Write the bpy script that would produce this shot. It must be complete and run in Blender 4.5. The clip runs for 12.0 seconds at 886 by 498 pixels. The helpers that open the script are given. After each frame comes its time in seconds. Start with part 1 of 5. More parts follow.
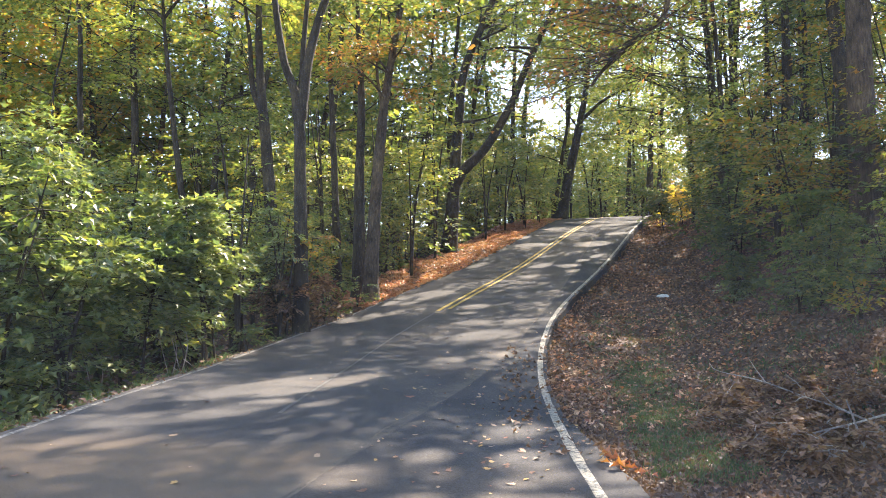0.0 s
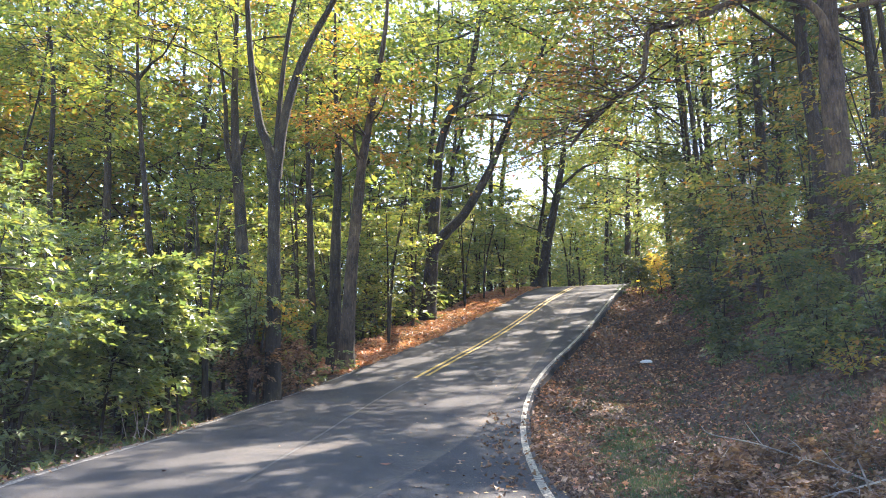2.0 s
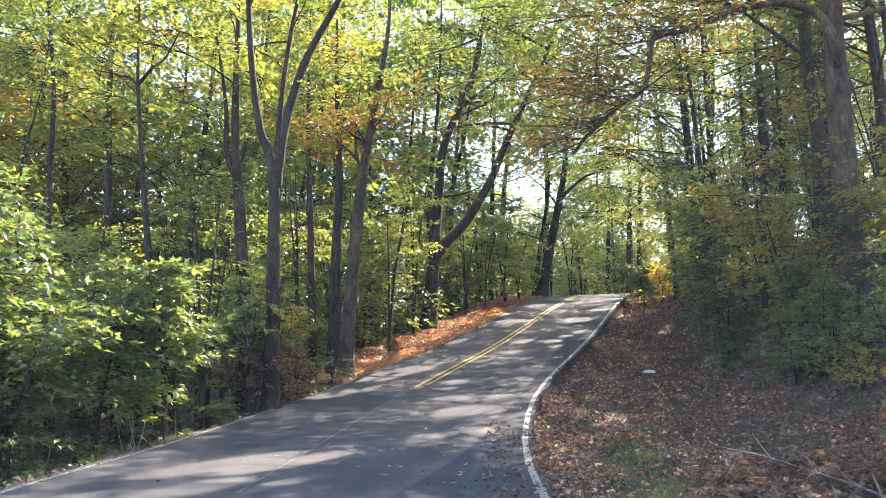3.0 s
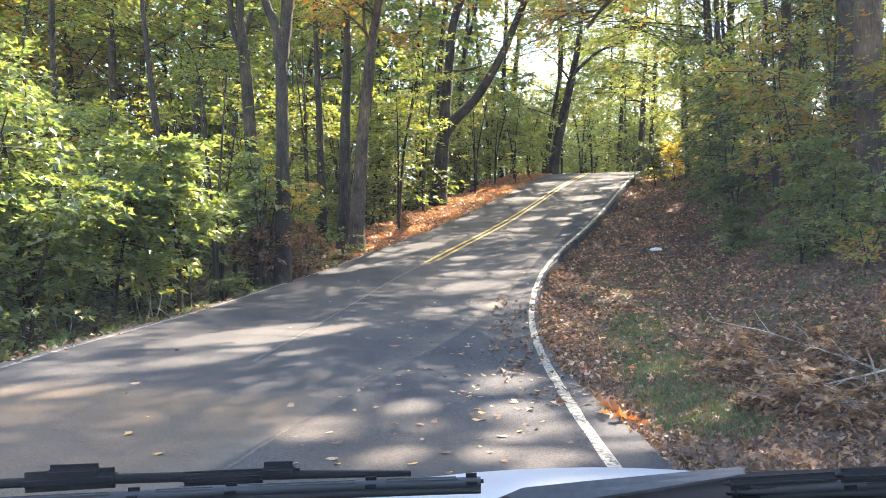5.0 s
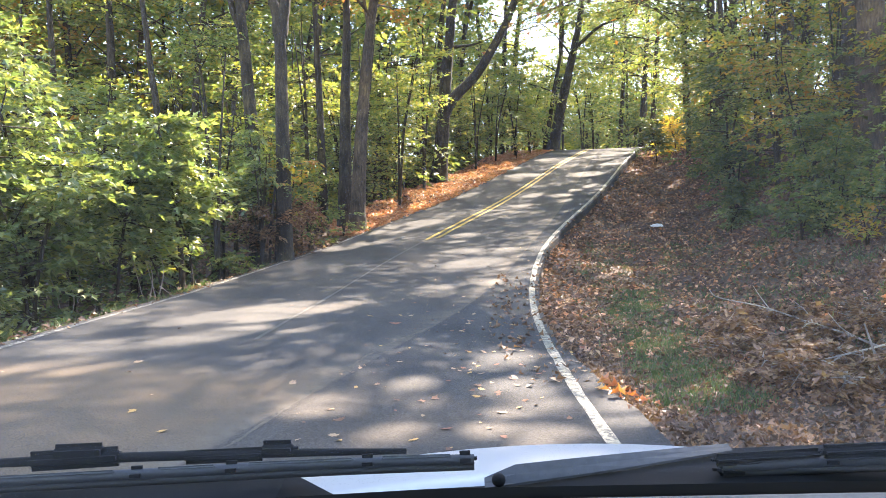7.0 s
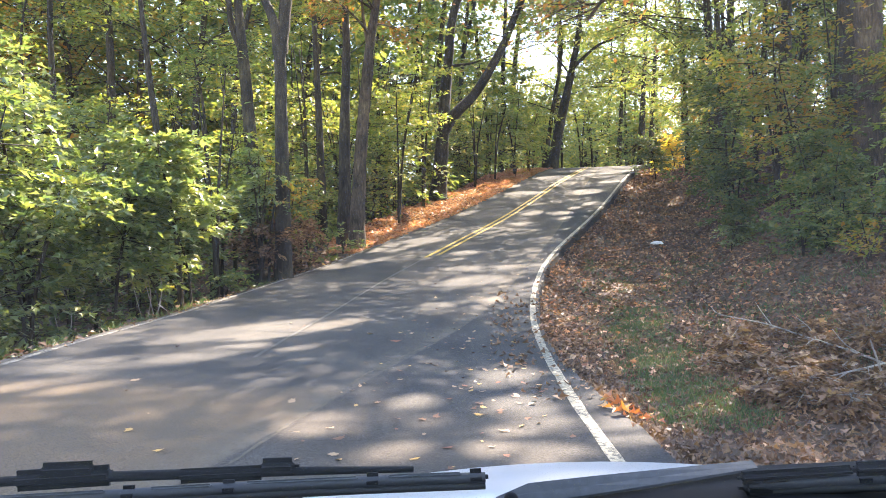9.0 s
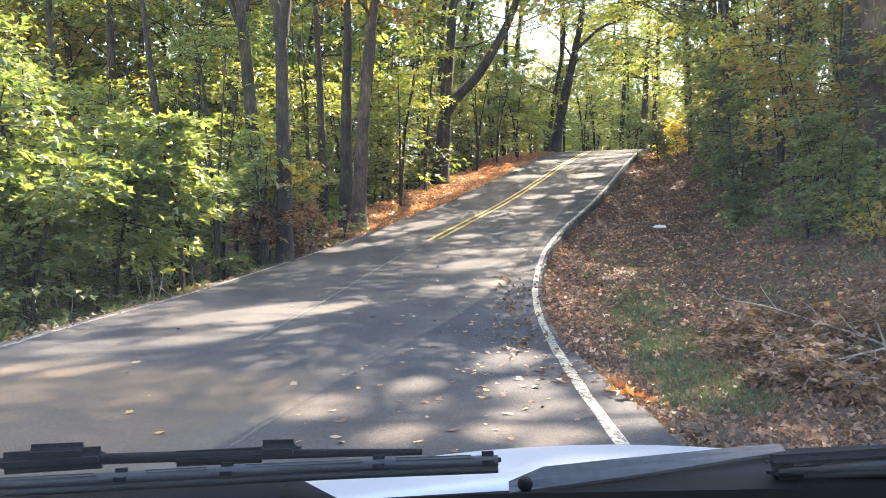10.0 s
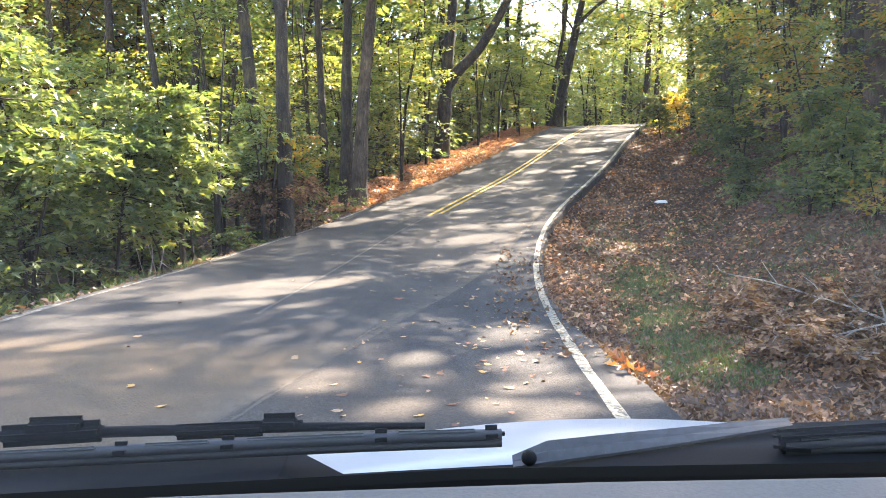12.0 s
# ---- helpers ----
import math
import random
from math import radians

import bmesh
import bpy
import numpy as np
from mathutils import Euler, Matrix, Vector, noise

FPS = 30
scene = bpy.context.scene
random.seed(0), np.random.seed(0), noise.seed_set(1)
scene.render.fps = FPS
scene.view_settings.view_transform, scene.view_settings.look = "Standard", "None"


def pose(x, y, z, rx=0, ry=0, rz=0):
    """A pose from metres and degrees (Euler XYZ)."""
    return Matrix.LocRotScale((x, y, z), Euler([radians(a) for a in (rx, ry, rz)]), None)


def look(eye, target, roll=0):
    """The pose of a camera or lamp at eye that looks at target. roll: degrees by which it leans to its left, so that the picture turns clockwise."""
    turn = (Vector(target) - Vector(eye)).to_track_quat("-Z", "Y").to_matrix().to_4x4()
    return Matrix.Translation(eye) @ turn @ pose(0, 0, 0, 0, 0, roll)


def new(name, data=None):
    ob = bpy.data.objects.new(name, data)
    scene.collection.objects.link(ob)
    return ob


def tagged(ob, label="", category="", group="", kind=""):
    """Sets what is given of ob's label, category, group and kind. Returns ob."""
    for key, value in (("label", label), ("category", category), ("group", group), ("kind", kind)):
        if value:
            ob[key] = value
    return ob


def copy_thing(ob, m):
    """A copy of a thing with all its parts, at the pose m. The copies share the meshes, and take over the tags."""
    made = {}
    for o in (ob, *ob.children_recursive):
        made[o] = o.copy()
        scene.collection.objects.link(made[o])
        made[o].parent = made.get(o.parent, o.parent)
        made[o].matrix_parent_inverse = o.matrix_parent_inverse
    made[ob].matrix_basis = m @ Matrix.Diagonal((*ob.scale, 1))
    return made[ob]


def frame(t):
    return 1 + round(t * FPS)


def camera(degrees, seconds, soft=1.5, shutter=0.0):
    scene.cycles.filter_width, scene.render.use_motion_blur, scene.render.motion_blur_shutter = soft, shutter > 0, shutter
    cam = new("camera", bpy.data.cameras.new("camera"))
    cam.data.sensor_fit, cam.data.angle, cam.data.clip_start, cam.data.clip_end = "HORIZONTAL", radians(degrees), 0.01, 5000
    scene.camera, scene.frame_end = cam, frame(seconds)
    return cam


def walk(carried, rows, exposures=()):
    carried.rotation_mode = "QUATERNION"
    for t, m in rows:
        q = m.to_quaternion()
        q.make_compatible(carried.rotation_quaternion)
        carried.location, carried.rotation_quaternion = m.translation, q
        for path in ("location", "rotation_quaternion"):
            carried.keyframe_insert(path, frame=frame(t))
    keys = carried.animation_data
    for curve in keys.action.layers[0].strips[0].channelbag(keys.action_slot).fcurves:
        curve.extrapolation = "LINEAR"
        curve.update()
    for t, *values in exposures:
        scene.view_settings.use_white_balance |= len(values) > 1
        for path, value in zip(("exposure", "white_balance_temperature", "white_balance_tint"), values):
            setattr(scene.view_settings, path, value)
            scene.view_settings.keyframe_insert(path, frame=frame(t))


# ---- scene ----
cam = camera(58.0, 12.0, soft=0.9)
walk(cam, [
    (0.0, pose(-0.019, -0.700, 1.625, 94.05, 0.22, 0.73)),
    (0.5, pose(0.003, -0.640, 1.585, 94.72, 0.30, -0.11)),
    (1.0, pose(0.002, -0.500, 1.520, 95.38, 0.60, -0.79)),
    (1.5, pose(0.007, -0.320, 1.455, 96.80, 0.51, -0.77)),
    (2.0, pose(-0.016, -0.142, 1.450, 99.20, 0.54, -0.79)),
    (2.5, pose(-0.027, -0.053, 1.450, 101.26, 0.31, -0.91)),
    (3.0, pose(-0.018, 0.063, 1.446, 99.85, 0.25, -0.75)),
    (3.5, pose(-0.005, 0.035, 1.435, 97.61, 0.19, -0.52)),
    (3.7, pose(-0.004, 0.032, 1.435, 96.50, 0.15, -0.46)),
    (5.3, pose(-0.010, 0.017, 1.446, 90.20, -0.17, -0.05)),
    (5.5, pose(-0.010, 0.015, 1.447, 89.72, -0.17, -0.04)),
    (6.0, pose(-0.008, 0.007, 1.451, 89.20, -0.10, -0.03)),
    (6.5, pose(0.000, 0.000, 1.450, 89.07, 0.00, 0.00)),
    (7.0, pose(0.004, -0.006, 1.455, 89.39, 0.12, 0.01)),
    (7.5, pose(-0.009, 0.018, 1.454, 90.04, 0.25, -0.01)),
    (7.7, pose(-0.009, 0.022, 1.453, 90.22, 0.27, -0.01)),
    (9.3, pose(-0.014, 0.072, 1.431, 90.72, 0.18, -0.07)),
    (9.5, pose(-0.016, 0.084, 1.428, 90.49, 0.15, -0.06)),
    (10.0, pose(-0.026, 0.134, 1.415, 89.57, 0.12, 0.05)),
    (10.5, pose(-0.029, 0.151, 1.411, 88.91, 0.06, 0.09)),
    (11.0, pose(-0.031, 0.158, 1.409, 88.34, 0.02, 0.08)),
    (11.5, pose(-0.029, 0.151, 1.411, 88.00, 0.05, 0.09)),
    (12.0, pose(-0.030, 0.157, 1.409, 87.79, 0.05, 0.10)),
], exposures=[(0.0, 1.98, 7000, 15), (1.0, 2.10, 6900, 15), (2.5, 2.12, 6500, 16), (3.5, 2.22, 6600, 15), (5.5, 2.57, 7100, 15), (7.5, 2.60, 7100, 15), (9.5, 2.58, 7250, 15), (12.0, 2.74, 7350, 15)])

# ---- world and sun ----
SUN_AZ, SUN_EL = 29.0, 44.0
world = bpy.data.worlds.new("sky")
scene.world = world
world.use_nodes = True
wn = world.node_tree
sky = wn.nodes.new("ShaderNodeTexSky")
sky.sky_type = "NISHITA"
sky.sun_disc = False
sky.sun_elevation, sky.sun_rotation = radians(SUN_EL), radians(SUN_AZ)
sky.dust_density = 0.4
wn.links.new(sky.outputs[0], wn.nodes["Background"].inputs[0])
wn.nodes["Background"].inputs[1].default_value = 0.15
sun = new("sun", bpy.data.lights.new("sun", "SUN"))
sun.data.energy, sun.data.angle, sun.data.color = 5.0, radians(0.55), (1.0, 0.92, 0.80)
sun_way = Vector((math.sin(radians(SUN_AZ)) * math.cos(radians(SUN_EL)),
                  math.cos(radians(SUN_AZ)) * math.cos(radians(SUN_EL)), math.sin(radians(SUN_EL))))
sun.matrix_world = look(tuple(sun_way * 100), (0, 0, 0))

# ---- materials ----
rng = np.random.default_rng(7)


def shader(name):
    m = bpy.data.materials.new(name)
    m.use_nodes = True
    nt = m.node_tree
    return m, nt, nt.nodes["Principled BSDF"]


def noise_tex(nt, scale, detail=4.0, rough=0.55, stretch=None):
    co = nt.nodes.new("ShaderNodeTexCoord")
    n = nt.nodes.new("ShaderNodeTexNoise")
    n.inputs["Scale"].default_value = scale
    n.inputs["Detail"].default_value = detail
    n.inputs["Roughness"].default_value = rough
    src = co.outputs["Object"]
    if stretch:
        mp = nt.nodes.new("ShaderNodeMapping")
        mp.inputs["Scale"].default_value = stretch
        nt.links.new(src, mp.inputs["Vector"])
        src = mp.outputs["Vector"]
    nt.links.new(src, n.inputs["Vector"])
    return n


def ramp(nt, src, stops):
    r = nt.nodes.new("ShaderNodeValToRGB")
    e = r.color_ramp.elements
    while len(e) < len(stops):
        e.new(0.5)
    for k, (p, c) in enumerate(stops):
        e[k].position = p
        e[k].color = (*c, 1) if len(c) == 3 else c
    nt.links.new(src, r.inputs[0])
    return r.outputs[0]


def blend(nt, fac, a, b, mode="MIX"):
    m = nt.nodes.new("ShaderNodeMix")
    m.data_type, m.blend_type = "RGBA", mode
    for idx, v in ((0, fac), (6, a), (7, b)):
        if isinstance(v, (int, float)):
            m.inputs[idx].default_value = v
        elif isinstance(v, tuple):
            m.inputs[idx].default_value = (*v, 1)
        else:
            nt.links.new(v, m.inputs[idx])
    return m.outputs[2]


def bump(nt, bsdf, height, strength, dist):
    b = nt.nodes.new("ShaderNodeBump")
    b.inputs["Strength"].default_value, b.inputs["Distance"].default_value = strength, dist
    nt.links.new(height, b.inputs["Height"])
    nt.links.new(b.outputs[0], bsdf.inputs["Normal"])


def leaf_material(name, cols, glow=0.46, rough=0.40, wax=0.0):
    """Thin leaves: a glossy face, and light that shines through."""
    m, nt, b = shader(name)
    g = nt.nodes.new("ShaderNodeNewGeometry")
    n = len(cols)
    col = ramp(nt, g.outputs["Random Per Island"], [(k / max(n - 1, 1), c) for k, c in enumerate(cols)])
    var = noise_tex(nt, 0.45, 2.0)
    shade = ramp(nt, var.outputs[0], [(0.3, (1.0, 1.05, 1.0)), (0.7, (1.6, 1.5, 1.3))])
    col = blend(nt, 1.0, col, shade, "MULTIPLY")
    nt.links.new(col, b.inputs["Base Color"])
    b.inputs["Roughness"].default_value = rough
    b.inputs["Specular IOR Level"].default_value = 0.8
    b.inputs["Coat Weight"].default_value, b.inputs["Coat Roughness"].default_value = wax, 0.32
    tr = nt.nodes.new("ShaderNodeBsdfTranslucent")
    lit = blend(nt, 1.0, col, (2.05, 2.2, 1.15), "MULTIPLY")
    nt.links.new(lit, tr.inputs["Color"])
    mix = nt.nodes.new("ShaderNodeMixShader")
    mix.inputs[0].default_value = glow
    nt.links.new(b.outputs[0], mix.inputs[1])
    nt.links.new(tr.outputs[0], mix.inputs[2])
    nt.links.new(mix.outputs[0], nt.nodes["Material Output"].inputs[0])
    return m


GREEN = leaf_material("leaves_green", [(0.058, 0.088, 0.035), (0.090, 0.120, 0.043), (0.124, 0.148, 0.050), (0.23, 0.190, 0.056)])
WAXY = leaf_material("leaves_waxy_green", [(0.075, 0.108, 0.050), (0.104, 0.134, 0.055), (0.14, 0.162, 0.062), (0.22, 0.21, 0.075)], 0.40, 0.34, 1.0)
YELLOW = leaf_material("leaves_yellow", [(0.20, 0.20, 0.04), (0.34, 0.28, 0.045), (0.46, 0.33, 0.05), (0.42, 0.22, 0.04)])
DEEP = leaf_material("leaves_deep_green", [(0.040, 0.061, 0.031), (0.060, 0.083, 0.037), (0.084, 0.104, 0.043), (0.15, 0.125, 0.046)])
LIME = leaf_material("leaves_yellow_green", [(0.088, 0.126, 0.042), (0.126, 0.152, 0.048), (0.17, 0.180, 0.052), (0.28, 0.220, 0.058)])
GOLD = leaf_material("leaves_golden", [(0.085, 0.115, 0.030), (0.14, 0.15, 0.035), (0.26, 0.185, 0.035), (0.28, 0.12, 0.03)])
RUST = leaf_material("leaves_rust", [(0.075, 0.095, 0.028), (0.11, 0.11, 0.03), (0.22, 0.12, 0.035), (0.22, 0.075, 0.03)])
DRY = leaf_material("leaves_dry", [(0.070, 0.035, 0.020), (0.120, 0.058, 0.031), (0.18, 0.092, 0.050), (0.27, 0.165, 0.10)], 0.2, 0.7)
FALLEN = leaf_material("leaves_fallen", [(0.048, 0.024, 0.014), (0.10, 0.050, 0.029), (0.155, 0.078, 0.046), (0.24, 0.138, 0.082)], 0.12, 0.6)
COPPER = leaf_material("leaves_copper", [(0.24, 0.085, 0.045), (0.38, 0.16, 0.085), (0.48, 0.24, 0.14), (0.46, 0.30, 0.21)], 0.12, 0.6)
BRIGHT = leaf_material("leaves_bright_fallen", [(0.42, 0.20, 0.045), (0.36, 0.12, 0.035), (0.30, 0.08, 0.035), (0.46, 0.30, 0.15)], 0.15, 0.6)
GRASS = leaf_material("grass_blades", [(0.030, 0.062, 0.026), (0.042, 0.080, 0.030), (0.065, 0.098, 0.036), (0.15, 0.13, 0.07)], 0.3, 0.5)


def bark(name, dark, pale):
    m, nt, b = shader(name)
    n1 = noise_tex(nt, 22.0, 7.0, 0.75, (1.0, 1.0, 0.16))
    n2 = noise_tex(nt, 2.6, 6.0, 0.7, (1.0, 1.0, 0.5))
    col = ramp(nt, n1.outputs[0], [(0.30, dark), (0.68, pale)])
    # moss and lichen blotches, with the trunks' dappled light and shade painted in
    mossy_dapple = ramp(nt, n2.outputs[0], [(0.36, (0.42, 0.43, 0.40)), (0.52, (1, 1, 1)), (0.66, (1.7, 1.72, 1.45))])
    nt.links.new(blend(nt, 1.0, col, mossy_dapple, "MULTIPLY"), b.inputs["Base Color"])
    b.inputs["Roughness"].default_value = 0.9
    bump(nt, b, n1.outputs[0], 1.0, 0.06)
    return m


BARK = bark("bark_brown", (0.014, 0.0105, 0.007), (0.086, 0.065, 0.042))
BARK_PALE = bark("bark_pale", (0.030, 0.020, 0.013), (0.165, 0.114, 0.073))
TWIG = bark("dead_wood", (0.26, 0.21, 0.17), (0.58, 0.51, 0.44))


def asphalt():
    m, nt, b = shader("asphalt")
    grit = noise_tex(nt, 95.0, 3.0, 0.7)
    patch = noise_tex(nt, 0.55, 5.0, 0.6)
    streak = noise_tex(nt, 1.6, 4.0, 0.6, (1.0, 0.12, 1.0))
    col = ramp(nt, patch.outputs[0], [(0.30, (0.058, 0.0565, 0.0575)), (0.70, (0.096, 0.093, 0.090))])
    col = blend(nt, 1.0, col, ramp(nt, grit.outputs[0], [(0.34, (0.38, 0.38, 0.38)), (0.66, (1.65, 1.62, 1.57))]), "MULTIPLY")
    col = blend(nt, 1.0, col, ramp(nt, streak.outputs[0], [(0.35, (0.82, 0.82, 0.83)), (0.65, (1.1, 1.09, 1.07))]), "MULTIPLY")
    stone = noise_tex(nt, 34.0, 5.0, 0.75)
    col = blend(nt, 1.0, col, ramp(nt, stone.outputs[0], [(0.34, (0.66, 0.66, 0.67)), (0.66, (1.34, 1.33, 1.31))]), "MULTIPLY")
    # washed-out clay on the near lane, with a soft ragged outline
    co = nt.nodes.new("ShaderNodeTexCoord")
    mp = nt.nodes.new("ShaderNodeMapping")
    mp.inputs["Location"].default_value = (0.57, -2.35, 0.0)
    mp.inputs["Rotation"].default_value = (0, 0, 0.0)
    mp.inputs["Scale"].default_value = (0.22, 0.42, 0.0)
    nt.links.new(co.outputs["Object"], mp.inputs["Vector"])
    gr = nt.nodes.new("ShaderNodeTexGradient")
    gr.gradient_type = "SPHERICAL"
    nt.links.new(mp.outputs[0], gr.inputs[0])
    rag = nt.nodes.new("ShaderNodeMath")
    rag.operation = "MULTIPLY_ADD"
    nt.links.new(patch.outputs[0], rag.inputs[0])
    rag.inputs[1].default_value = 0.9
    nt.links.new(gr.outputs["Fac"], rag.inputs[2])
    clay = ramp(nt, rag.outputs[0], [(0.50, (0, 0, 0)), (0.90, (0.9, 0.9, 0.9))])
    # the clay lies on the older asphalt, up to the seam of a later patch
    dot = nt.nodes.new("ShaderNodeVectorMath")
    dot.operation = "DOT_PRODUCT"
    dot.inputs[1].default_value = (0.97, -0.243, 0.0)
    nt.links.new(co.outputs["Object"], dot.inputs[0])
    old = nt.nodes.new("ShaderNodeMapRange")
    old.inputs["From Min"].default_value, old.inputs["From Max"].default_value = -2.72, -2.60
    old.inputs["To Min"].default_value, old.inputs["To Max"].default_value = 1.0, 0.30
    nt.links.new(dot.outputs["Value"], old.inputs["Value"])
    clay = blend(nt, 1.0, clay, old.outputs[0], "MULTIPLY")
    # the patch itself is newer and darker
    fresh = nt.nodes.new("ShaderNodeMapRange")
    fresh.inputs["From Min"].default_value, fresh.inputs["From Max"].default_value = -2.66, -2.62
    nt.links.new(dot.outputs["Value"], fresh.inputs["Value"])
    col = blend(nt, fresh.outputs[0], col, blend(nt, 1.0, col, (0.88, 0.90, 0.93), "MULTIPLY"))
    col = blend(nt, clay, col, blend(nt, 1.0, (0.158, 0.117, 0.080), ramp(nt, grit.outputs[0], [(0.34, (0.55, 0.55, 0.55)), (0.66, (1.4, 1.4, 1.4))]), "MULTIPLY"))
    # dust gathered along the old side of the seam
    drift = nt.nodes.new("ShaderNodeMapRange")
    drift.inputs["From Min"].default_value, drift.inputs["From Max"].default_value = -3.05, -2.62
    nt.links.new(dot.outputs["Value"], drift.inputs["Value"])
    here = blend(nt, fresh.outputs[0], drift.outputs[0], (0.0, 0.0, 0.0))
    ragged = noise_tex(nt, 5.0, 6.0, 0.75)
    here = blend(nt, 1.0, here, ramp(nt, ragged.outputs[0], [(0.36, (0.1, 0.1, 0.1)), (0.66, (0.85, 0.85, 0.85))]), "MULTIPLY")
    col = blend(nt, here, col, (0.20, 0.165, 0.128))
    nt.links.new(col, b.inputs["Base Color"])
    b.inputs["Roughness"].default_value = 0.88
    b.inputs["Specular IOR Level"].default_value = 0.2
    bump(nt, b, grit.outputs[0], 0.6, 0.008)
    return m


def paint(name, colour, lost):
    """Road paint, worn through to the stone in places."""
    m, nt, b = shader(name)
    n = noise_tex(nt, 20.0, 6.0, 0.75)
    n2 = noise_tex(nt, 60.0, 2.0, 0.6)
    k = ramp(nt, n.outputs[0], [(lost, (0, 0, 0)), (lost + 0.10, (1, 1, 1))])
    col = blend(nt, k, (0.074, 0.072, 0.070), colour)
    col = blend(nt, 1.0, col, ramp(nt, n2.outputs[0], [(0.3, (0.72, 0.72, 0.72)), (0.7, (1.1, 1.1, 1.1))]), "MULTIPLY")
    nt.links.new(col, b.inputs["Base Color"])
    b.inputs["Roughness"].default_value = 0.6
    bump(nt, b, n2.outputs[0], 0.4, 0.004)
    return m


def earth():
    m, nt, b = shader("forest_floor")
    n1 = noise_tex(nt, 14.0, 6.0, 0.7)
    n2 = noise_tex(nt, 0.35, 4.0, 0.6)
    v = nt.nodes.new("ShaderNodeTexVoronoi")
    v.inputs["Scale"].default_value = 11.0
    co = nt.nodes.new("ShaderNodeTexCoord")
    nt.links.new(co.outputs["Object"], v.inputs["Vector"])
    sep = nt.nodes.new("ShaderNodeSeparateColor")
    nt.links.new(v.outputs["Color"], sep.inputs[0])
    litter = ramp(nt, sep.outputs[0], [(0.0, (0.055, 0.032, 0.020)), (0.5, (0.115, 0.062, 0.040)), (1.0, (0.20, 0.12, 0.08))])
    soil = ramp(nt, n1.outputs[0], [(0.3, (0.035, 0.024, 0.017)), (0.7, (0.10, 0.068, 0.045))])
    col = blend(nt, 0.55, soil, litter)
    green = ramp(nt, n2.outputs[0], [(0.55, (0, 0, 0)), (0.75, (0.35, 0.35, 0.35))])
    col = blend(nt, green, col, (0.06, 0.085, 0.03))
    nt.links.new(col, b.inputs["Base Color"])
    b.inputs["Roughness"].default_value = 0.95
    bump(nt, b, n1.outputs[0], 0.8, 0.05)
    return m


def plain(name, colour, rough, metal=0.0, grain=40.0, depth=0.0, vary=0.12):
    m, nt, b = shader(name)
    n = noise_tex(nt, grain, 4.0)
    lo = tuple(c * (1 - vary) for c in colour)
    hi = tuple(min(1.0, c * (1 + vary)) for c in colour)
    nt.links.new(ramp(nt, n.outputs[0], [(0.3, lo), (0.7, hi)]), b.inputs["Base Color"])
    b.inputs["Roughness"].default_value, b.inputs["Metallic"].default_value = rough, metal
    if depth:
        bump(nt, b, n.outputs[0], 0.5, depth)
    return m


ASPHALT = asphalt()
WHITE_PAINT = paint("white_road_paint", (0.47, 0.415, 0.31), 0.43)
OLD_WHITE = paint("worn_white_road_paint", (0.40, 0.38, 0.34), 0.48)
YELLOW_PAINT = paint("yellow_road_paint", (0.58, 0.38, 0.055), 0.36)
OLD_YELLOW = paint("worn_yellow_road_paint", (0.100, 0.090, 0.072), 0.58)
EARTH = earth()
DUST = plain("crack_dust", (0.135, 0.112, 0.085), 0.95, grain=30.0, vary=0.35)
CAR_WHITE = plain("white_car_paint", (0.50, 0.515, 0.54), 0.3, grain=3.0, vary=0.03)
BLACK_PLASTIC = plain("black_plastic", (0.0085, 0.009, 0.0105), 0.85, grain=220.0, depth=0.0006)
BLACK_PLASTIC.node_tree.nodes["Principled BSDF"].inputs["Specular IOR Level"].default_value = 0.22
# grey that stands in for light on the scuttle lip and wiper strips
LIT_GREY_TRIM = plain("lit_grey_trim", (0.055, 0.058, 0.064), 0.55, grain=60.0, vary=0.2)
SATIN = plain("dark_satin_plastic", (0.034, 0.036, 0.042), 0.5, grain=200.0, depth=0.0004)
RUBBER = plain("black_rubber", (0.012, 0.012, 0.013), 0.7, grain=120.0)
FRIT = plain("black_ceramic_band", (0.004, 0.004, 0.004), 0.6, grain=100.0)
DASH = plain("grey_dashboard_vinyl", (0.125, 0.12, 0.115), 0.85, grain=260.0, depth=0.001)
STEEL = plain("wheel_alloy", (0.5, 0.5, 0.5), 0.35, 0.9)


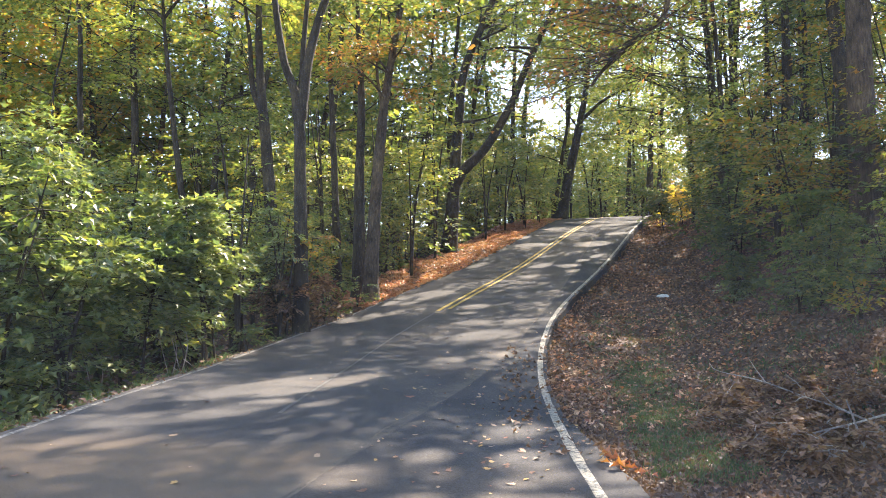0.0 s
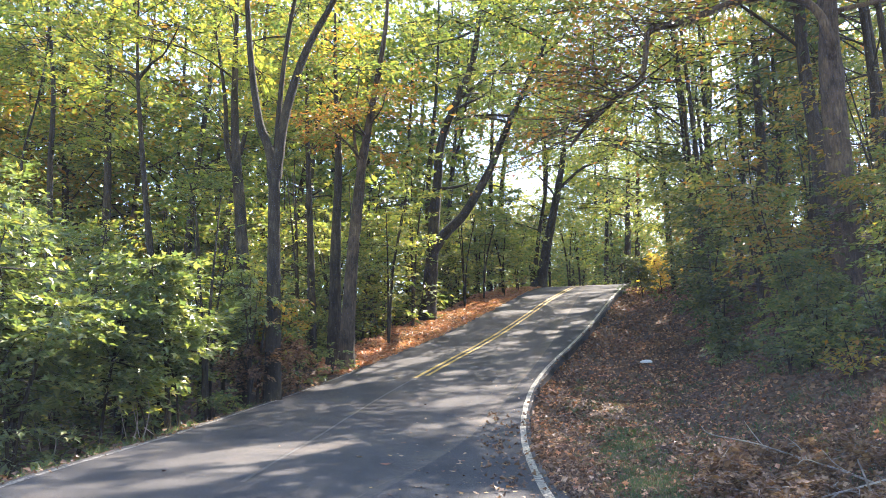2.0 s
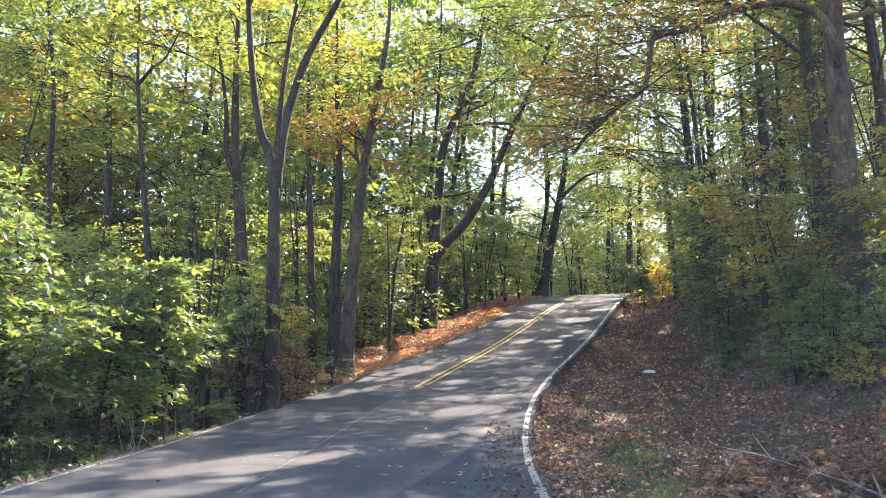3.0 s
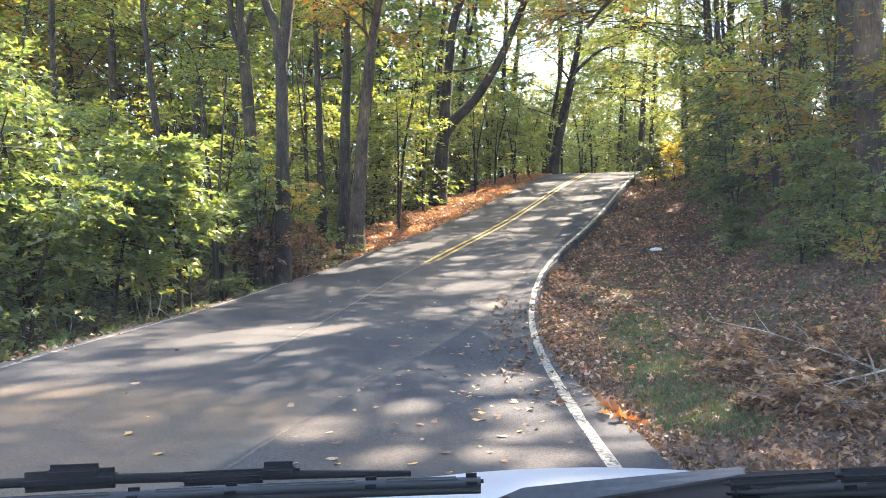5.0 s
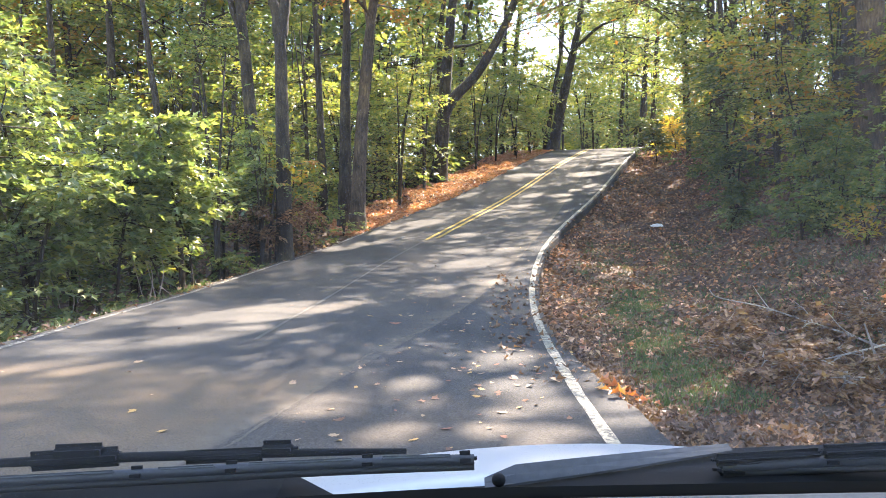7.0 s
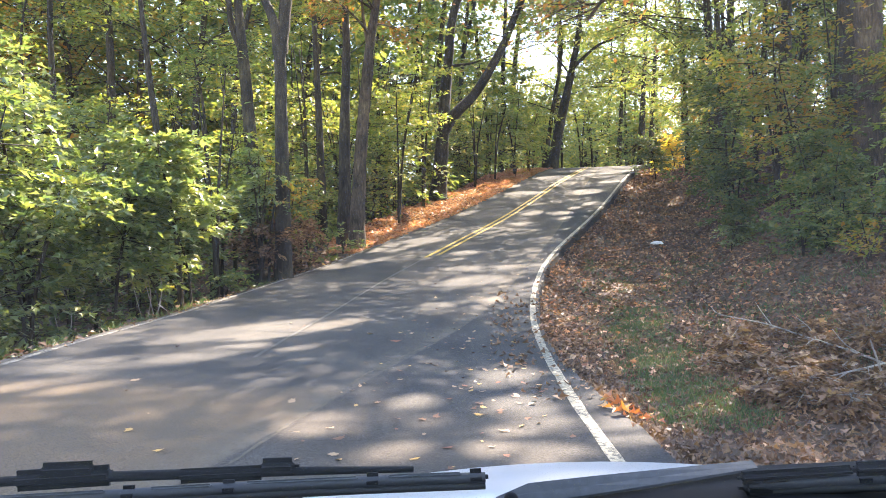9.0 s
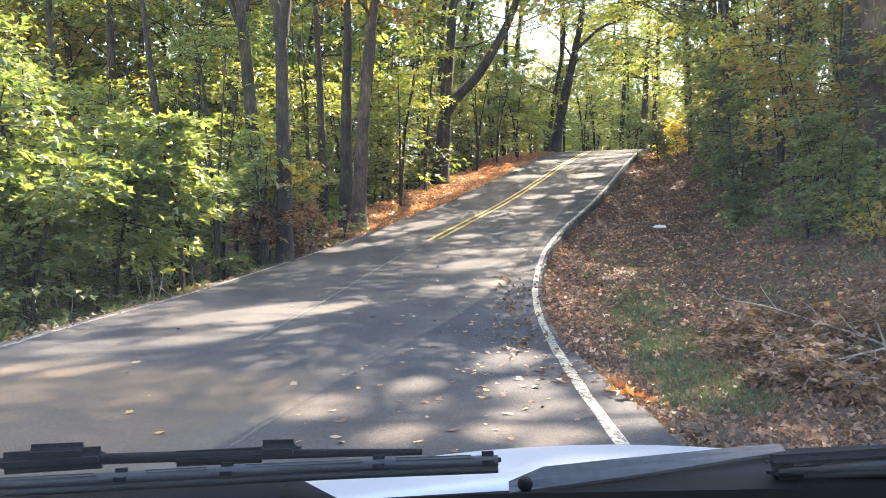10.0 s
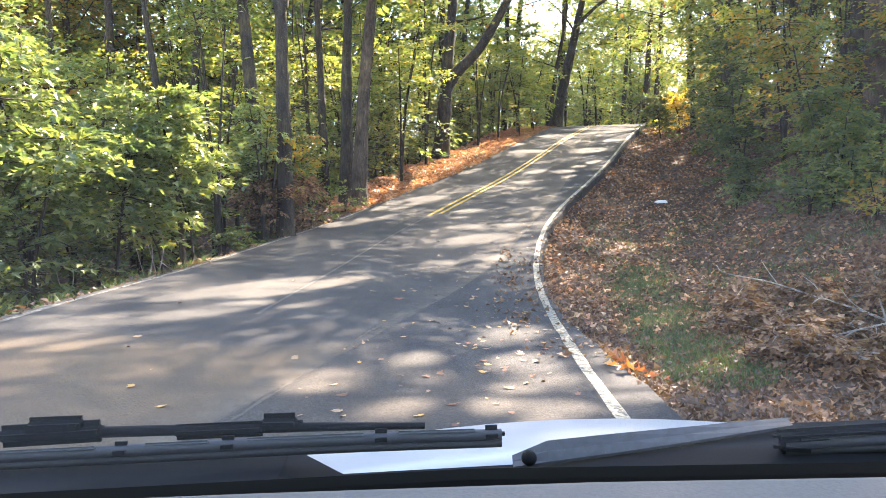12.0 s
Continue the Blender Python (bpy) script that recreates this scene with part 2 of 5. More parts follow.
def dusty_haze_glass():
    """Clear glass with a thin uneven film, of dust and of put-in haze, that scatters a little light."""
    m, nt, b = shader("dusty_haze_glass")
    clear = nt.nodes.new("ShaderNodeBsdfTransparent")
    film = nt.nodes.new("ShaderNodeBsdfTranslucent")
    film.inputs["Color"].default_value = (0.82, 0.89, 1.0, 1)
    smear = noise_tex(nt, 2.2, 3.0, 0.5, (0.6, 1.0, 1.0))
    k = nt.nodes.new("ShaderNodeMapRange")
    k.inputs["From Min"].default_value, k.inputs["From Max"].default_value = 0.3, 0.7
    k.inputs["To Min"].default_value, k.inputs["To Max"].default_value = 0.0060, 0.0095
    nt.links.new(smear.outputs[0], k.inputs["Value"])
    # thicker to the right: the sun's stronger veil there is put into the film
    co = nt.nodes.new("ShaderNodeTexCoord")
    sep = nt.nodes.new("ShaderNodeSeparateXYZ")
    nt.links.new(co.outputs["Object"], sep.inputs[0])
    side = nt.nodes.new("ShaderNodeMapRange")
    side.inputs["From Min"].default_value, side.inputs["From Max"].default_value = -0.45, 0.25
    side.inputs["To Min"].default_value, side.inputs["To Max"].default_value = 0.9, 1.15
    nt.links.new(sep.outputs[0], side.inputs["Value"])
    film_k = nt.nodes.new("ShaderNodeMath")
    film_k.operation = "MULTIPLY"
    nt.links.new(k.outputs[0], film_k.inputs[0])
    nt.links.new(side.outputs[0], film_k.inputs[1])
    mix = nt.nodes.new("ShaderNodeMixShader")
    nt.links.new(film_k.outputs[0], mix.inputs[0])
    nt.links.new(clear.outputs[0], mix.inputs[1])
    nt.links.new(film.outputs[0], mix.inputs[2])
    nt.links.new(mix.outputs[0], nt.nodes["Material Output"].inputs[0])
    return m


GLASS = dusty_haze_glass()
PAPER = plain("crumpled_paper", (0.78, 0.78, 0.77), 0.8, grain=25.0, depth=0.004)


# ---- mesh helpers ----
def link_mesh(name, verts, faces, material, parent=None, label="", smooth=False):
    """One mesh object out of arrays: verts (n, 3), faces (m, 3 or 4)."""
    verts, faces = np.asarray(verts, np.float32), np.asarray(faces, np.int32)
    me = bpy.data.meshes.new(name)
    k = faces.shape[1]
    me.vertices.add(len(verts))
    me.vertices.foreach_set("co", verts.ravel())
    me.loops.add(faces.size)
    me.loops.foreach_set("vertex_index", faces.ravel())
    me.polygons.add(len(faces))
    me.polygons.foreach_set("loop_start", np.arange(0, faces.size, k, dtype=np.int32))
    me.polygons.foreach_set("use_smooth", np.full(len(faces), smooth))
    me.update(calc_edges=True)
    me.materials.append(material)
    ob = new(name, me)
    ob.parent = parent
    if label:
        tagged(ob, label)
    return ob


def part(name, bm, material, parent=None, label="", smooth=False):
    me = bpy.data.meshes.new(name)
    if smooth:
        for f in bm.faces:
            f.smooth = True
    bm.to_mesh(me)
    bm.free()
    me.materials.append(material)
    ob = new(name, me)
    ob.parent = parent
    if label:
        tagged(ob, label)
    return ob


def thing(name, place, label, category, group="", kind=""):
    ob = new(name)
    ob.location = place
    ob.empty_display_size = 0.2
    return tagged(ob, label, category, group, kind)


def curve_points(pts, n):
    """A smooth line through a few points, as n points."""
    p = np.asarray(pts, float)
    if len(p) < 3:
        t = np.linspace(0, 1, n)[:, None]
        return p[0] * (1 - t) + p[-1] * t
    q = np.vstack([2 * p[0] - p[1], p, 2 * p[-1] - p[-2]])
    u = np.linspace(0, len(p) - 1 - 1e-6, n)
    i = u.astype(int)
    t = (u - i)[:, None]
    a, b, c, d = q[i], q[i + 1], q[i + 2], q[i + 3]
    return 0.5 * (2 * b + (c - a) * t + (2 * a - 5 * b + 4 * c - d) * t ** 2 + (3 * b - a - 3 * c + d) * t ** 3)


def tube(line, radii, sides=8, rough=0.0):
    """Verts and quads of a tapered tube along a line of points."""
    line, radii = np.asarray(line, float), np.asarray(radii, float)
    n = len(line)
    d = np.gradient(line, axis=0)
    d /= np.linalg.norm(d, axis=1)[:, None] + 1e-9
    ref = np.where(np.abs(d[:, 2:3]) > 0.9, np.array([[1.0, 0, 0]]), np.array([[0, 0, 1.0]]))
    if np.abs(d[:, 2]).max() > 0.6:
        ref = np.tile([[0.9, 0.436, 0.0]], (n, 1))
    u = np.cross(d, ref)
    u /= np.linalg.norm(u, axis=1)[:, None] + 1e-9
    v = np.cross(d, u)
    a = np.linspace(0, 2 * np.pi, sides, endpoint=False)
    r = radii[:, None] * (1 + rough * rng.standard_normal((n, sides)))
    V = line[:, None] + r[..., None] * (np.cos(a)[None, :, None] * u[:, None] + np.sin(a)[None, :, None] * v[:, None])
    i = np.arange(n - 1)[:, None] * sides
    j = np.arange(sides)[None]
    j2 = (j + 1) % sides
    F = np.stack([i + j, i + j2, i + sides + j2, i + sides + j], -1).reshape(-1, 4)
    return V.reshape(-1, 3), F


def join(pieces):
    V, F, k = [], [], 0
    for v, f in pieces:
        V.append(v)
        F.append(f + k)
        k += len(v)
    return np.vstack(V), np.vstack(F)


def leaves(pos, way, up, size, broad=0.55, fold=0.12):
    """Folded pointed leaves: two triangles each."""
    n = len(pos)
    way = way / (np.linalg.norm(way, axis=1)[:, None] + 1e-9)
    side = np.cross(up, way)
    side /= np.linalg.norm(side, axis=1)[:, None] + 1e-9
    nor = np.cross(way, side)
    s = np.asarray(size).reshape(-1, 1) * np.ones((n, 1))
    base = pos
    tip = pos + way * s
    mid = pos + way * s * 0.45 + nor * s * fold
    V = np.stack([base, mid + side * s * broad * 0.5, tip, mid - side * s * broad * 0.5], 1).reshape(-1, 3)
    k = np.arange(n)[:, None] * 4
    F = np.concatenate([k + np.array([[0, 1, 2]]), k + np.array([[0, 2, 3]])], 1).reshape(-1, 3)
    return V, F


def lobed(pos, way, up, size, broad=0.8, fold=0.12):
    """Three-lobed leaves: four triangles each."""
    n = len(pos)
    way = way / (np.linalg.norm(way, axis=1)[:, None] + 1e-9)
    side = np.cross(up, way)
    side /= np.linalg.norm(side, axis=1)[:, None] + 1e-9
    nor = np.cross(way, side)
    s = np.asarray(size).reshape(-1, 1) * np.ones((n, 1))
    b = broad * rng.uniform(0.75, 1.2, (n, 1))
    f = fold * rng.uniform(0.2, 1.8, (n, 1))

    def at(u, v, w):
        return pos + s * (way * u + side * (v * b) + nor * (w * f))
    V = np.stack([at(0, 0, 0), at(0.42, 0.58, 1.0), at(0.52, 0.24, 0.45), at(1.0, 0, -0.3), at(0.52, -0.24, 0.45), at(0.42, -0.58, 1.0)], 1).reshape(-1, 3)
    k = np.arange(n)[:, None] * 6
    F = np.concatenate([k + np.array([[0, q, q + 1]]) for q in (1, 2, 3, 4)], 1).reshape(-1, 3)
    return V, F


# ---- the line of the road ----
LANE_R, LANE_L = 3.222, 2.55
KS = np.array([-60, -20, 0, 8, 14, 20, 27, 35, 44, 54, 62, 74, 95, 130.0])
KH = np.radians([-0.7, -0.7, -0.737, 1.388, 6.115, 13.5, 18.858, 17.825, 18.088, 16.172, 24, 62, 88, 92])
KZ = np.array([-2.2, -0.75, -0.009, 0.292, 0.6, 1.281, 2.386, 3.936, 5.735, 7.364, 8.22, 8.35, 7.9, 6.5])
KB = np.array([-0.028, -0.028, -0.028, -0.031, -0.02, 0.015, 0.002, 0.011, 0.012, 0.001, 0, 0, 0, 0])


def knots(k, s):
    m = np.gradient(k, KS)
    i = np.clip(np.searchsorted(KS, s) - 1, 0, len(KS) - 2)
    h = KS[i + 1] - KS[i]
    t = (s - KS[i]) / h
    return ((2 * t ** 3 - 3 * t ** 2 + 1) * k[i] + (t ** 3 - 2 * t ** 2 + t) * h * m[i]
            + (3 * t ** 2 - 2 * t ** 3) * k[i + 1] + (t ** 3 - t ** 2) * h * m[i + 1])


DS = 0.25
ST = np.arange(-60, 130 + DS / 2, DS)
SH, SZ, SB = knots(KH, ST), knots(KZ, ST), knots(KB, ST)
zero = int(np.argmin(np.abs(ST)))
SX = np.concatenate([[0], np.cumsum(np.sin(SH[:-1]) * DS)])
SY = np.concatenate([[0], np.cumsum(np.cos(SH[:-1]) * DS)])
SX += -2.045 - SX[zero]
SY += 0.0 - SY[zero]


def edge_right(s):
    return LANE_R + np.interp(s, [0, 5, 7, 9.5, 13, 60], [0.50, 0.44, 0.32, 0.13, 0.11, 0.16])


def on_road(s, o, lift=0.0):
    """World points at s metres along the road, o metres to the right of its centre line."""
    s, o = np.asarray(s, float), np.asarray(o, float)
    x, y, z, h, b = (np.interp(s, ST, a) for a in (SX, SY, SZ, SH, SB))
    return np.stack([x + np.cos(h) * o, y - np.sin(h) * o, z + b * o + lift], -1)


def road_frame(x, y):
    """The station and the offset of points in the plan."""
    x, y = np.ravel(np.asarray(x, float)), np.ravel(np.asarray(y, float))
    s, o = np.empty(len(x)), np.empty(len(x))
    for a in range(0, len(x), 20000):
        px, py = x[a:a + 20000], y[a:a + 20000]
        i = ((px[:, None] - SX[None, ::2]) ** 2 + (py[:, None] - SY[None, ::2]) ** 2).argmin(1) * 2
        dx, dy = px - SX[i], py - SY[i]
        s[a:a + 20000] = ST[i] + dx * np.sin(SH[i]) + dy * np.cos(SH[i])
        o[a:a + 20000] = dx * np.cos(SH[i]) - dy * np.sin(SH[i])
    return s, o


def rough_land(x, y):
    return (0.10 * np.sin(x * 0.9 + 1.3 * np.sin(y * 0.37)) * np.sin(y * 0.71 + 0.6) + 0.05 * np.sin(x * 2.3 + y * 1.7)
            + 0.03 * np.sin(x * 4.9 - y * 3.7))


def ground_height(x, y, under=True):
    """The lie of the land: a falling wood on one side of the road, a ditch and a bank on the other."""
    shape = np.shape(x)
    x, y = np.ravel(np.asarray(x, float)), np.ravel(np.asarray(y, float))
    s, o = road_frame(x, y)
    sc = np.clip(s, -60, 130)
    zr, b = np.interp(sc, ST, SZ), np.interp(sc, ST, SB)
    er = edge_right(sc)
    d = o - er
    toe = np.interp(sc, [0, 12, 25, 40, 55], [3.0, 3.4, 3.6, 2.6, 1.8])
    ditch = np.interp(sc, [4, 14, 24], [0.05, 0.20, 0.34])
    rise = np.clip(d - toe, 0, None)
    right = zr + b * er - np.interp(sc, [9, 16, 24], [0.06, 0.14, 0.24]) - ditch * np.clip(d / 0.8, 0, 1) + 0.05 * np.clip(d - 0.8, 0, toe)
    right = right + 5.5 * (1 - np.exp(-0.62 * rise / 5.5)) + 0.05 * np.clip(rise - 10, 0, 60)
    dl = -o - LANE_L - 0.05
    shoulder = np.interp(sc, [17, 21, 27, 50, 60], [0.25, 0.9, 2.2, 2.2, 1.5])
    fall = np.clip(dl - shoulder, 0, None)
    deep = np.interp(sc, [-20, 10, 22, 32, 60], [1.6, 1.6, 1.5, 0.8, 0.4])
    left = zr - b * LANE_L - 0.05 + np.interp(sc, [20, 28], [0, 0.05]) * np.clip(dl, 0, 2)
    left = left - deep * (1 - np.exp(-0.7 * fall / deep)) - 0.05 * np.clip(fall - 4, 0, 90)
    bumps = rough_land(x, y) * np.clip((np.maximum(d, dl) - 0.2) / 2.0, 0, 1)
    z = np.where(d > 0, right, np.where(dl > 0, left, zr + b * o - (0.35 if under else 0.0)))
    z = z + np.where((d > 0) | (dl > 0), bumps, 0)
    return z.reshape(shape)


# sun spots on the road, made by cutting leaves away: station, offset, half length along the sun's way, half width
SUN_SPOTS_LOW = [(9.2, -0.7, 0.95, 0.22), (11.1, -0.9, 1.5, 0.33), (11.5, -0.05, 1.4, 0.2), (7.45, -1.6, 0.55, 0.11), (8.3, -1.68, 0.5, 0.16), (7.25, -1.2, 0.3, 0.07),
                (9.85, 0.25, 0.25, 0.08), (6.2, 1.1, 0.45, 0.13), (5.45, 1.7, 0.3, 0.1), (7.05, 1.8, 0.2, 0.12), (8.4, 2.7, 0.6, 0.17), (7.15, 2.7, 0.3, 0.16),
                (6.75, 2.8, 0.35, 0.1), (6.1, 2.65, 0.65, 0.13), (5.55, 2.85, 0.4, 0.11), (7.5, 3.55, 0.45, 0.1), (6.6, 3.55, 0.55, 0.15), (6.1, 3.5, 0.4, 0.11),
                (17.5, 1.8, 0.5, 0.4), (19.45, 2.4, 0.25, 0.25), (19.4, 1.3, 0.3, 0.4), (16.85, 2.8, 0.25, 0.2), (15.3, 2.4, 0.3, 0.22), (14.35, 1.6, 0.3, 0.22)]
SUN_SPOTS_HIGH = [(22.1, 0.8, 0.3, 0.35), (20.95, 0.85, 0.2, 0.14), (31.05, 0.8, 0.45, 0.3), (30.85, 1.9, 0.3, 0.35), (29.6, 2.25, 0.3, 0.2), (28.4, 0.95, 0.2, 0.25),
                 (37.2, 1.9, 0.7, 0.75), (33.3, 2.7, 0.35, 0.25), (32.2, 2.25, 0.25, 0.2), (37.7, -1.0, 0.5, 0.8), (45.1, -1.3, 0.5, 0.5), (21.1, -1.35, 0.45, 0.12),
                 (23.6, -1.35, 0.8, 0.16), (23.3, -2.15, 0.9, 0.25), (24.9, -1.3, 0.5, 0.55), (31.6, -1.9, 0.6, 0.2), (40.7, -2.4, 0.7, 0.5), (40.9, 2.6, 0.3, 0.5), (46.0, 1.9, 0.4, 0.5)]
SUN_SPOTS_SIDE = [(28.0, -3.4, 1.5, 0.5), (32.0, -3.8, 2.0, 0.7), (37.0, -3.9, 2.5, 0.8), (42.0, -3.6, 1.5, 0.6), (11.4, 7.7, 0.7, 0.5), (19.0, 5.0, 0.6, 0.45), (27.9, 7.9, 0.6, 0.25), (30.0, 8.4, 0.7, 0.25)]
# and those on the shrubs at the road edge and on the bank: a place in the world, half length, half width
SUN_SPOTS_SHRUB = [(-4.75, 14.6, 3.3, 1.2, 1.0), (-5.9, 14.4, 2.6, 1.2, 1.0), (-7.2, 13.4, 4.0, 1.3, 0.8), (-6.6, 12.4, 2.8, 1.0, 0.8),
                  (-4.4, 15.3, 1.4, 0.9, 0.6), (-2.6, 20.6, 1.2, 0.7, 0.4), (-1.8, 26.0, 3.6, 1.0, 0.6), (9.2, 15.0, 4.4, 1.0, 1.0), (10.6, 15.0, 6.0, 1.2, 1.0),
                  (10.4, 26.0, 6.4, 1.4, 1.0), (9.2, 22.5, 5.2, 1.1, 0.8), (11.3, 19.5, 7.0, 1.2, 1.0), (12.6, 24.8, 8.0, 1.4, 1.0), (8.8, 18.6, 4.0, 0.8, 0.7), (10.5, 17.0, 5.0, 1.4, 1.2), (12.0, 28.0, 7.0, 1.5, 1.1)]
SUN_SPOTS_BANK = [(13.6, 33.0, 9.0, 1.5, 1.2), (9.8, 30.5, 6.0, 1.3, 0.9), (13.0, 20.5, 8.5, 1.4, 1.1), (13.4, 38.5, 9.0, 1.4, 1.1), (11.6, 33.4, 7.0, 1.2, 0.9),
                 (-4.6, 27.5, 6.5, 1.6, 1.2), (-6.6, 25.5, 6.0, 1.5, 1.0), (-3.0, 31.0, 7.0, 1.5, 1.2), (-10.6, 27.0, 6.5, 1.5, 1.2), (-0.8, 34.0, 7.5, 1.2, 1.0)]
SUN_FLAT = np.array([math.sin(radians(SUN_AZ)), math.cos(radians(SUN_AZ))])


def shades_sun_spot(p):
    """True for points that would shade one of the chosen sun spots, so that leaves there can be cut."""
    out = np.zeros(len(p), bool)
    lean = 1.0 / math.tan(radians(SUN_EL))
    spots = [(np.array(q[:3]), q[3], q[4], 1.3) for q in SUN_SPOTS_SHRUB + SUN_SPOTS_BANK]
    for s, o, a, b in SUN_SPOTS_LOW + SUN_SPOTS_HIGH + SUN_SPOTS_SIDE:
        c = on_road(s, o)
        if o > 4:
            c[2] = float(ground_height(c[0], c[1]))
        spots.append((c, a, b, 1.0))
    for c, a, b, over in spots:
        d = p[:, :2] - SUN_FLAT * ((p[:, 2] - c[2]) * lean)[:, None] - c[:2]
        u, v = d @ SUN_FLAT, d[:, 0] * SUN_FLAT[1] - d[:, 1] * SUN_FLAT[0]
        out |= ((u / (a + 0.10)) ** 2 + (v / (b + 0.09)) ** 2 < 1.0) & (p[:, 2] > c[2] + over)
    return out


# ---- ground ----
def graded(lo, a, b, hi, step):
    mid = list(np.arange(a, b, step))
    out, v, k = [], b, step
    while v < hi:
        out.append(v)
        k *= 1.16
        v += k
    low, v, k = [], a - step, step
    while v > lo:
        low.append(v)
        k *= 1.16
        v -= k
    return np.array(low[::-1] + mid + out)


gx, gy = graded(-600, -11, 22, 600, 0.30), graded(-400, -3, 60, 700, 0.32)
GX, GY = np.meshgrid(gx, gy)
GZ = ground_height(GX, GY)
nx, ny = len(gx), len(gy)
ii = (np.arange(ny - 1)[:, None] * nx + np.arange(nx - 1)[None]).ravel()
ground = link_mesh("ground", np.stack([GX, GY, GZ], -1).reshape(-1, 3), np.stack([ii, ii + 1, ii + nx + 1, ii + nx], -1), EARTH, smooth=True)
tagged(ground, "brown leaf-strewn forest floor with a bank beside the road", "ground", kind="structure")


# ---- road ----
def strip(name, s0, s1, lo, hi, lift, material, step=0.4, cols=2, skirt=0.0, wander=0.0):
    """A strip of the road between two offsets (numbers or functions of the station)."""
    s = np.arange(s0, s1 + 1e-6, step)
    a = lo(s) if callable(lo) else np.full(len(s), float(lo))
    b = hi(s) if callable(hi) else np.full(len(s), float(hi))
    if wander:
        a = a + wander * rng.standard_normal(len(s))
        b = b + wander * rng.standard_normal(len(s))
    rows = [on_road(s, a, lift - skirt)] if skirt else []
    rows += [on_road(s, a + (b - a) * t, lift) for t in np.linspace(0, 1, cols)]
    rows += [on_road(s, b, lift - skirt)] if skirt else []
    V = np.stack(rows, 1)
    n, c = V.shape[:2]
    i = (np.arange(n - 1)[:, None] * c + np.arange(c - 1)[None]).ravel()
    return link_mesh(name, V.reshape(-1, 3), np.stack([i, i + 1, i + c + 1, i + c], -1), material, smooth=not skirt)


road = strip("road", -58, 128, -LANE_L - 0.04, edge_right, 0.0, ASPHALT, 0.4, 13, 0.32, 0.02)
tagged(road, "grey patched asphalt road winding uphill", "road", kind="structure")
for nm, s0, s1, a, b, mt, lab in (
        ("edge_line", -50, 120, LANE_R - 0.05, LANE_R + 0.05, WHITE_PAINT, "chipped white edge line painted on asphalt"),
        ("edge_line", -50, 120, -LANE_L + 0.05, -LANE_L + 0.12, OLD_WHITE, "faded white edge line along the wooded side"),
        ("old_centre_line", 9, 21.2, -0.13, -0.08, OLD_YELLOW, "nearly worn-away yellow centre line"),
        ("centre_line", 21.4, 120, -0.17, -0.06, YELLOW_PAINT, "yellow centre line, one of a double pair"),
        ("centre_line", 21.7, 120, 0.06, 0.17, YELLOW_PAINT, "yellow centre line, one of a double pair")):
    tagged(strip(nm, s0, s1, a, b, 0.005, mt, 0.4, 2, 0.0, 0.004), lab, "road marking", kind="structure")


# ---- trees ----
def turned(way, angle):
    c, s = np.cos(angle), np.sin(angle)
    return np.stack([way[:, 0] * c - way[:, 1] * s, way[:, 0] * s + way[:, 1] * c, way[:, 2]], -1)


def sprays(anchor, way, length, per, size, broad=0.55, droop=0.18, spread=0.45, origin=None, lobes=False):
    """Flat sprays of leaves along twigs: leaf arrays and twig arrays. With an origin in the world, those that would
    shade a sun spot are cut.
    """
    n = len(anchor)
    i = np.repeat(np.arange(n), per)
    m = len(i)
    t = rng.uniform(0.15, 1.05, m)
    phi = rng.choice([-1, 1], m) * rng.uniform(0.35, 1.25, m)
    off = turned(way[i], phi)
    L = length[i]
    pos = anchor[i] + way[i] * (L * t)[:, None] + off * (L * spread * rng.uniform(0, 1, m) * (1.15 - 0.6 * t))[:, None]
    pos[:, 2] += -droop * L * t ** 2 + rng.normal(0, 0.035, m) * L
    lw = off + rng.normal(0, 0.35, (m, 3))
    lw[:, 2] -= 0.30
    up = np.array([[0, 0, 1.0]]) + rng.normal(0, 0.32, (m, 3))
    big = size * rng.uniform(0.6, 1.25, m)
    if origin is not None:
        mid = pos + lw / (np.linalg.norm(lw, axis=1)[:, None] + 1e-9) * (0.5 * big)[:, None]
        keep = ~shades_sun_spot(mid + np.asarray(origin, float))
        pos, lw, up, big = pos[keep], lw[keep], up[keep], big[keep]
    lv = lobed(pos, lw, up, big, broad * 1.25) if lobes else leaves(pos, lw, up, big, broad)
    tw = []
    shut = np.ones(n, bool) if origin is None else ~shades_sun_spot(anchor + way * (0.5 * length)[:, None] + np.asarray(origin, float))
    shut[0] = True
    for k in np.flatnonzero(shut):
        q = anchor[k][None] + way[k][None] * (length[k] * np.array([0, 0.9]))[:, None]
        q[:, 2] -= droop * length[k] * np.array([0, 0.7])
        r = 0.006 + 0.006 * length[k]
        tw.append(tube(q, [r, r * 0.3], 3))
    return lv, tw


def limb_line(start, azim, rise, reach, n=6):
    """A limb that climbs at first and then levels out."""
    t = np.linspace(0, 1, n)
    out = reach * t
    z = reach * rise * (t - 0.35 * t ** 2)
    side = rng.normal(0, 0.07) * reach * np.sin(t * 3.0)
    return np.stack([start[0] + math.cos(azim) * out - math.sin(azim) * side,
                     start[1] + math.sin(azim) * out + math.cos(azim) * side, start[2] + z], -1)


